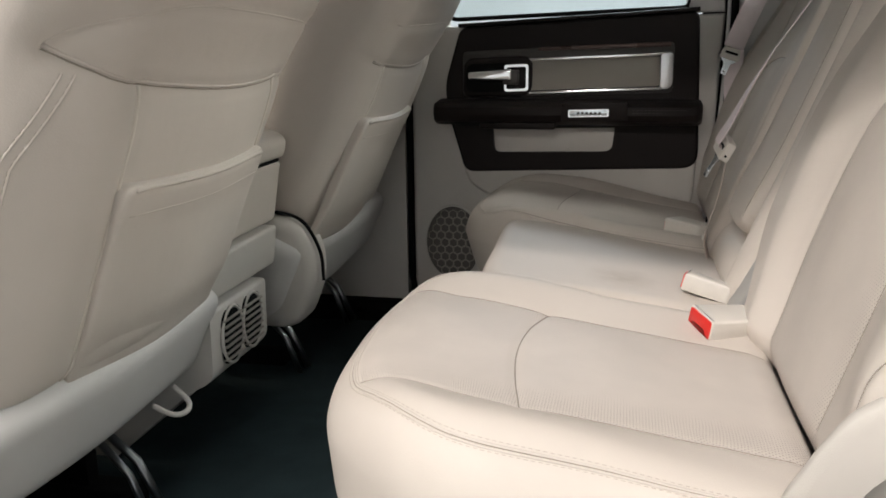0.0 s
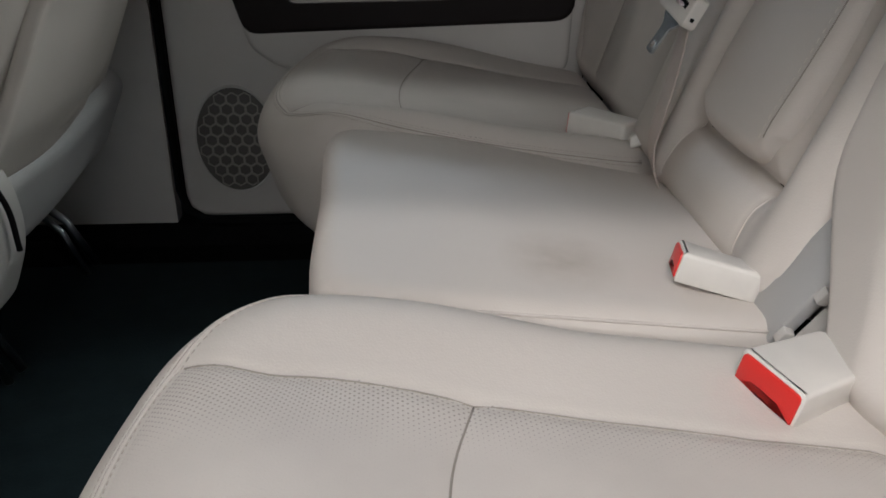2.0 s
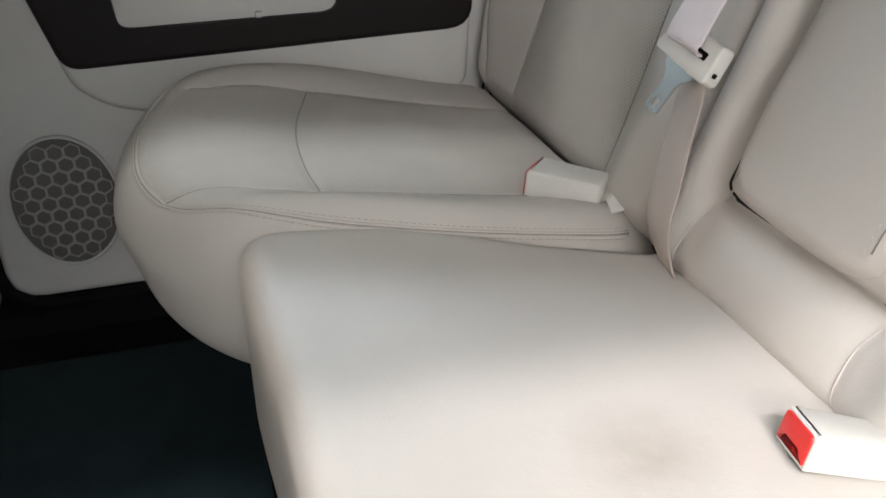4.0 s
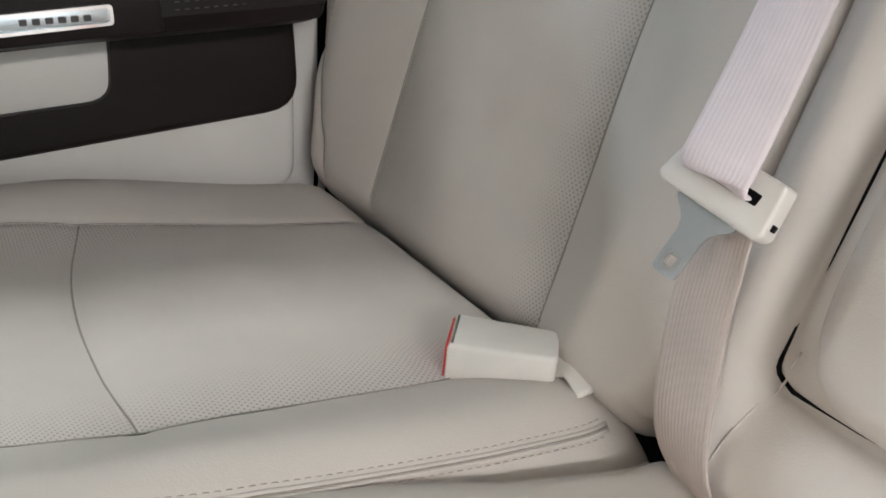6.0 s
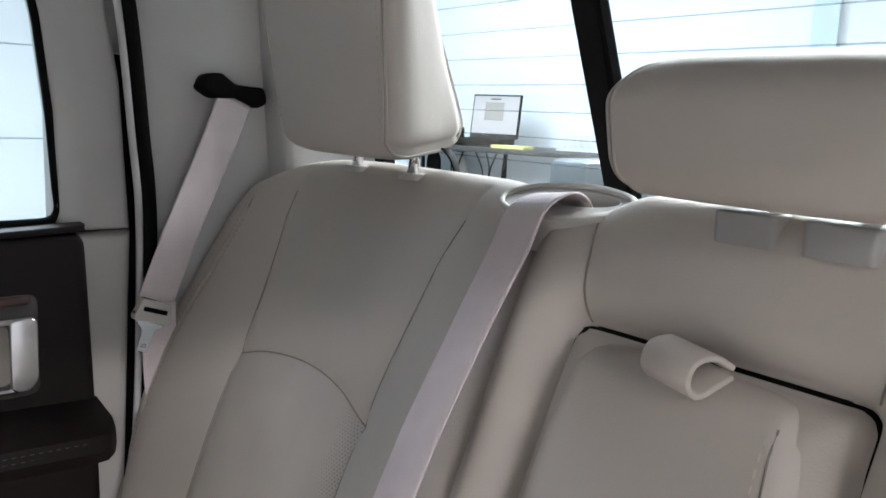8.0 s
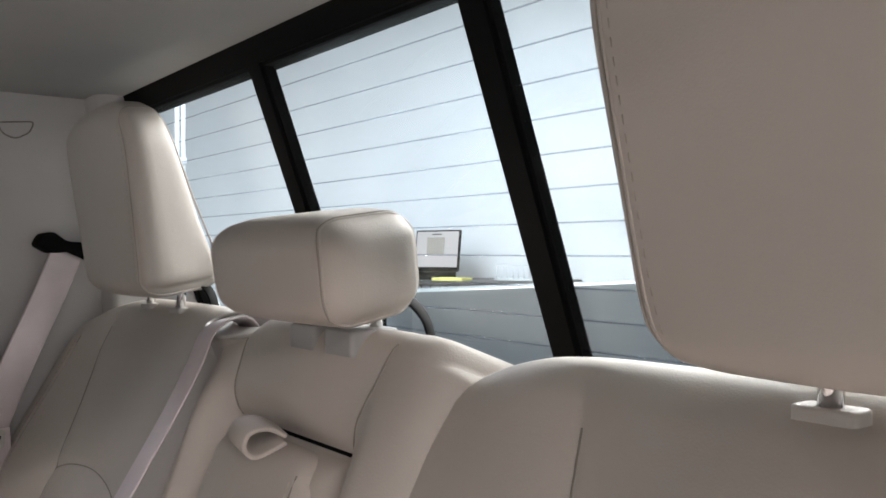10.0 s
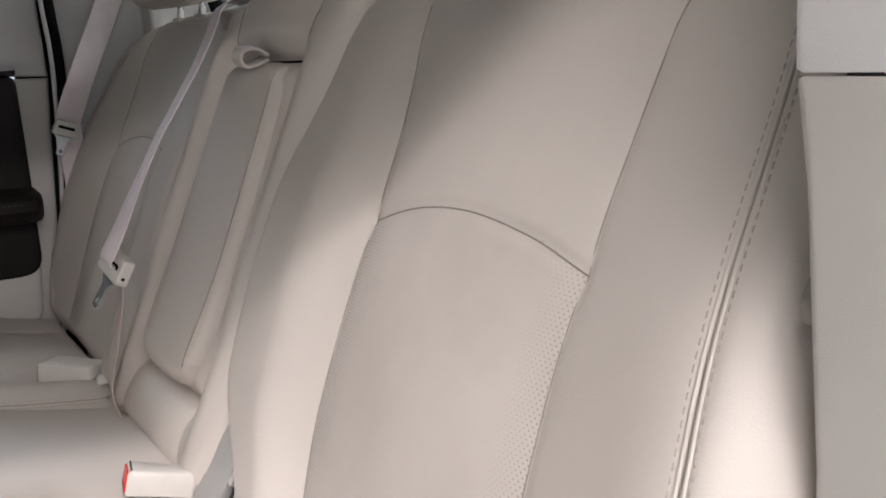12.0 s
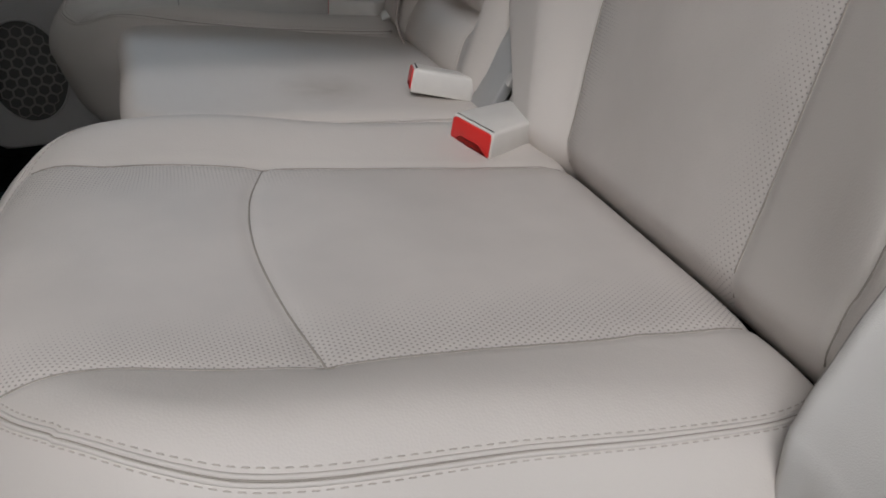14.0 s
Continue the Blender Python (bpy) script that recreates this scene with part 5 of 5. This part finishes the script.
    part("base_cushion", box((-1.22, ys[0], 0.22), (-0.70, ys[1], 0.42), 0.05, 4), LEATHER, seat)
    for dy in (0.12, 0.46):
        y = y_in + s * dy
        part("slide_rail", box((-1.2, y - 0.025, 0.06), (-0.72, y + 0.025, 0.10), 0.005), BLACK, seat, "black floor rail")
        part("support", box((-1.1, y - 0.015, 0.09), (-0.80, y + 0.015, 0.24), 0.005), BLACK, seat)
        tube("slide_bar", [(-0.67, y - 0.055, 0.068), (-0.70, y - 0.055, 0.15), (-0.75, y - 0.05, 0.20)], 0.006, DARKSTEEL, seat, "bare steel seat lever", sides=10)
        tube("slide_bar", [(-0.66, y - 0.03, 0.075), (-0.70, y - 0.03, 0.16), (-0.78, y - 0.02, 0.22)], 0.007, DARKSTEEL, seat, "bare steel seat lever", sides=10)
    # inner side shield over the hinge
    if s < 0:
        return seat
    yi = sorted((y_in - s * 0.042, y_in + s * 0.03))
    shield = rounded([(-0.735, 0.205), (-0.625, 0.205), (-0.583, 0.31), (-0.590, 0.385), (-0.625, 0.436), (-0.72, 0.440), (-0.735, 0.36)], 0.045, 6)
    tube("shield_gap", bezier([(-0.735, y_in - 0.012, 0.447), (-0.66, y_in - 0.018, 0.446), (-0.612, y_in - 0.02, 0.428), (-0.580, y_in - 0.02, 0.37), (-0.575, y_in - 0.02, 0.31)], 24), 0.0035, BLACK, seat, "dark joint round the shield")
    part("side_shield", prism(shield, 1, yi[1] if s > 0 else yi[0], yi[0] if s > 0 else yi[1], 0.025, 4), PLASTIC, seat, "rounded beige hinge shield")
    return seat


front_seat("open", -1, 1.268, 0.0)
front_seat("closed", 1, 1.655, 0.032)

# ---- centre console ----
con = thing("centre_console", "beige centre console with rear air vents and lid", "console", at=(-0.9, MID, 0.06))
part("body", prism(rounded([(-1.5, 0.06), (-0.86, 0.06), (-0.70, 0.20), (-0.652, 0.225), (-0.650, 0.345), (-1.5, 0.345)], [0, 0, 0.02, 0.02, 0.01, 0]), 1, 1.285, 1.525, 0.012, 3), PLASTIC, con)
part("shelf_face", prism(rounded([(-1.5, 0.35), (-0.665, 0.35), (-0.655, 0.43), (-1.5, 0.44)], 0.01), 1, 1.285, 1.605, 0.010, 3), PLASTIC, con, "plain beige face over the vents")
part("bin", prism(rounded([(-1.3, 0.435), (-0.668, 0.435), (-0.648, 0.555), (-1.3, 0.555)], 0.01), 1, 1.285, 1.628, 0.012, 3), LEATHER, con, "leather-clad storage bin")
part("lid", prism(rounded([(-1.3, 0.562), (-0.640, 0.562), (-0.632, 0.600), (-0.66, 0.618), (-1.3, 0.622)], [0, 0.01, 0.015, 0.02, 0]), 1, 1.28, 1.632, 0.018, 4), LEATHER, con, "padded leather lid")
part("lid_gap", box((-1.29, 1.292, 0.553), (-0.652, 1.622, 0.566)), BLACK, con, "dark gap under the lid")
for yv in (1.362, 1.446):
    vent = part("vent_recess", prism(rounded([(yv - 0.039, 0.235), (yv + 0.039, 0.235), (yv + 0.039, 0.335), (yv - 0.039, 0.335)], 0.03), 0, -0.66, -0.6475, 0.002), BLACK, con, "dark round vent opening")
    for i in range(7):
        z = 0.246 + 0.0118 * i
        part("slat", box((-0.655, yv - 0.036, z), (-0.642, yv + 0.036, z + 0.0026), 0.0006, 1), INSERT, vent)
for yv in (1.362, 1.446):
    tube("vent_rim", [(-0.648, yv + 0.041 * math.cos(t), 0.285 + 0.051 * math.sin(t)) for t in np.linspace(0, 2 * math.pi, 33)[:-1]], 0.0032, PLASTIC, con, "rounded beige vent surround", closed=True)
hook = bezier([(-0.685, 1.212, 0.245), (-0.658, 1.208, 0.224), (-0.652, 1.19, 0.215), (-0.665, 1.172, 0.216), (-0.69, 1.155, 0.236)], 24)
tube("hook", hook, 0.0045, PLASTIC, con, "beige plastic bag hook", sides=8)

# ---- loudspeaker honeycomb, bar by bar ----
def honeycomb():
    verts, faces, r = [], [], 0.0128
    dx, dz = r * math.sqrt(3), r * 1.5
    for row in range(-8, 9):
        for col in range(-6, 7):
            cx, cz = SX + dx * (col + 0.5 * (row % 2)), SZ + dz * row
            ring = [(cx + r * math.cos(math.pi / 6 + math.pi / 3 * k), cz + r * math.sin(math.pi / 6 + math.pi / 3 * k)) for k in range(6)]
            if any(((x - SX) / (SA - 0.002)) ** 2 + ((z - SZ) / (SB - 0.002)) ** 2 > 1 for x, z in ring):
                continue
            k = len(verts)
            for f, y in ((1.0, Y0 - 0.002), (1.0, Y0 - 0.006), (0.84, Y0 - 0.006), (0.84, Y0 - 0.002)):
                verts += [(cx + (x - cx) * f, y, cz + (z - cz) * f) for x, z in ring]
            for a in range(3):
                for i in range(6):
                    j = (i + 1) % 6
                    faces.append((k + a * 6 + i, k + a * 6 + j, k + a * 6 + 6 + j, k + a * 6 + 6 + i))
    return verts, faces


hv, hf = honeycomb()
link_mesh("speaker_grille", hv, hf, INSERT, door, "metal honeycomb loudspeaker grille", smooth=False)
rim = [(x, Y0 - 0.003, z) for x, z in oval]
tube("speaker_rim", rim, 0.0028, PLASTIC, door, "", closed=True)

# ---- the work corner seen through the rear window ----
before = set(bpy.data.objects)
desk = thing("wall_desk", "narrow dark folding wall desk carrying a laptop", "desk", at=(3.62, 5.90, GROUND))
DX, DY, DZ = 3.62, 5.90, 0.79
part("desk_top", box((DX - 0.26, 4.92, DZ - 0.035), (WALL_X - 0.013, 6.72, DZ), 0.006), DARKTRIM, desk)
for y in (5.02, 5.68, 6.35):
    tube("brace", [(WALL_X - 0.03, y + 0.35, DZ - 0.50), (DX - 0.14, y, DZ - 0.035)], 0.014, BLACK, desk, "thin black steel brace", sides=8)
    tube("leg", [(DX - 0.14, y, DZ - 0.035), (DX - 0.14, y, GROUND)], 0.011, BLACK, desk, sides=8)
laptop = thing("computer_screen", "dark-framed computer screen with a pale page standing on the desk", "monitor", at=(DX, DY, DZ))
part("base", box((DX - 0.14, DY - 0.16, DZ), (DX + 0.08, DY + 0.16, DZ + 0.055), 0.008), BLACK, laptop, "black keyboard base")
back_tilt = Matrix.Translation((DX + 0.05, DY, DZ + 0.055)) @ Matrix.Rotation(radians(8), 4, "Y")
for nm, bm, mt, lab in (("screen_frame", box((0, -0.19, 0), (0.022, 0.19, 0.30), 0.005), BLACK, "black frame"),
                        ("screen", box((-0.003, -0.178, 0.030), (0.001, 0.178, 0.288)), glow("pale_screen", (0.80, 0.78, 0.80), 0.65), "pale lit screen"),
                        ("screen_bar", box((-0.006, -0.035, 0.262), (-0.0032, 0.045, 0.272)), DARKTRIM, ""),
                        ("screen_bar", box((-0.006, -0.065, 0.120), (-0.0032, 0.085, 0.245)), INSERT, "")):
    bmesh.ops.transform(bm, matrix=back_tilt, verts=bm.verts)
    part(nm, bm, mt, laptop, lab, smooth=False)


def bottle(name, label, x, y, z, r, h, body, cap):
    b = thing(name, label, "bottle", "bottles by the desk", at=(x, y, z))
    bm = bmesh.new()
    prof = [(0.0, 0), (r, 0), (r, h * 0.62), (r * 0.85, h * 0.72), (r * 0.36, h * 0.82), (r * 0.36, h * 0.88), (0, h * 0.88)]
    rings = [[bm.verts.new((x + q * math.cos(2 * math.pi * k / 14), y + q * math.sin(2 * math.pi * k / 14), z + d)) for k in range(14)] for q, d in prof[1:-1]]
    for a, c in zip(rings[:-1], rings[1:]):
        for k in range(14):
            bm.faces.new((a[k], a[(k + 1) % 14], c[(k + 1) % 14], c[k]))
    bm.faces.new(rings[0][::-1])
    bm.faces.new(rings[-1])
    part("body", bm, body, b)
    part("cap", box((x - r * 0.5, y - r * 0.4, z + h * 0.86), (x + r * 0.5, y + r * 0.4, z + h), 0.004), cap, b)
    return b


TEAL = material("teal_cloth", (0.05, 0.28, 0.30), 0.8, mottle=0.2, mottle_size=0.03)
ORANGE = material("orange_plastic", (0.70, 0.16, 0.05), 0.5)
LIME = material("lime_plastic", (0.35, 0.55, 0.08), 0.5)
CZ = 0.40
cart = thing("utility_cart", "white rounded utility cart with cleaning supplies on top", "cart", at=(3.80, 6.5, GROUND))
part("body", prism(rounded([(3.62, 6.02), (WALL_X - 0.02, 6.02), (WALL_X - 0.02, 7.02), (3.62, 7.02)], 0.09), 2, GROUND + 0.08, CZ - 0.03, 0.01), WALLW, cart)
part("tray_rim", prism(rounded([(3.60, 6.00), (WALL_X - 0.015, 6.00), (WALL_X - 0.015, 7.04), (3.60, 7.04)], 0.10), 2, CZ - 0.03, CZ, 0.008), WALLW, cart, "white overhanging tray top")
part("side_panel", box((3.612, 6.10, GROUND + 0.16), (3.622, 6.46, CZ - 0.07), 0.004), BODY, cart, "grey front panel")
bottle("spray_bottle", "black spray bottle on the white cart", 3.84, 6.50, CZ, 0.055, 0.40, BLACK, DARKTRIM)
bottle("spray_bottle", "clear pale spray bottle on the white cart", 3.86, 6.28, CZ, 0.06, 0.38, TRIMGREY, BLACK)
bottle("spray_bottle", "pink and white bottle standing on the desk", 3.72, 6.55, DZ, 0.06, 0.24, WEB, RED)
cloth = thing("cloth_pile", "teal cleaning cloths heaped on the white cart", "cloth", at=(3.84, 6.75, CZ))
sfc = Soft((3.72, 6.60, CZ - 0.005), (3.95, 7.00, CZ + 0.15), 0.05, Matrix.Identity(4), lambda x, y: 0.02 * np.sin(31 * x + 17 * y) + 0.015 * np.sin(41 * y), (3, 3, 3, 3))
sfc.mesh("folds", 0.02, [TEAL], cloth)
for nm, lab, y, c, w in (("sponge", "orange sponge on the white cart", 6.66, ORANGE, 0.05), ("sponge", "orange tray on the white cart", 6.14, ORANGE, 0.10), ("scrub_brush", "lime green brush on the white cart", 7.06, LIME, 0.05)):
    t = thing(nm, lab, "cleaning tool", at=(3.82, y, CZ))
    part("body", box((3.70, y - w, CZ), (3.80, y + w, CZ + 0.065), 0.012, 3), c, t)
for i in range(5):
    y = 5.85 + 0.11 * i
    c = thing("cable", "thin black cable drooping from the desk", "cable", "desk cables", at=(3.7, y, DZ - 0.035))
    random.seed(40 + i)
    pts = [(3.66 + 0.03 * i, y, DZ - 0.035)] + [(3.66 + 0.03 * i + random.uniform(-0.04, 0.04), y + random.uniform(-0.07, 0.07), DZ - 0.03 - 0.17 * k) for k in range(1, 5)]
    tube("wire", bezier(pts, 24), 0.006, BLACK, c, sides=6)
part_adapter = thing("charger", "black charger and small gear on the desk", "charger", at=(3.60, 6.2, DZ))
part("body", box((3.52, 6.12, DZ), (3.66, 6.28, DZ + 0.12), 0.012, 3), BLACK, part_adapter)
tray = thing("wire_basket", "white wire letter basket on the desk", "basket", at=(3.70, 5.2, DZ))
part("basket_base", box((3.60, 5.08, DZ), (3.84, 5.38, DZ + 0.012), 0.004), WALLW, tray)
for i in range(7):
    y = 5.10 + 0.043 * i
    tube("wire", [(3.60, y, DZ + 0.01), (3.60, y, DZ + 0.10), (3.84, y, DZ + 0.10), (3.84, y, DZ + 0.01)], 0.004, WALLW, tray, sides=5)
pad = thing("notepad", "yellow notepad lying on the desk edge", "notepad", at=(3.46, 5.6, DZ))
part("paper", box((3.38, 5.50, DZ), (3.52, 5.74, DZ + 0.02), 0.002), material("yellow_paper", (0.75, 0.70, 0.22), 0.7), pad)
for ob in set(bpy.data.objects) - before:
    if ob.parent is None:
        ob.matrix_basis = SKEW @ ob.matrix_basis
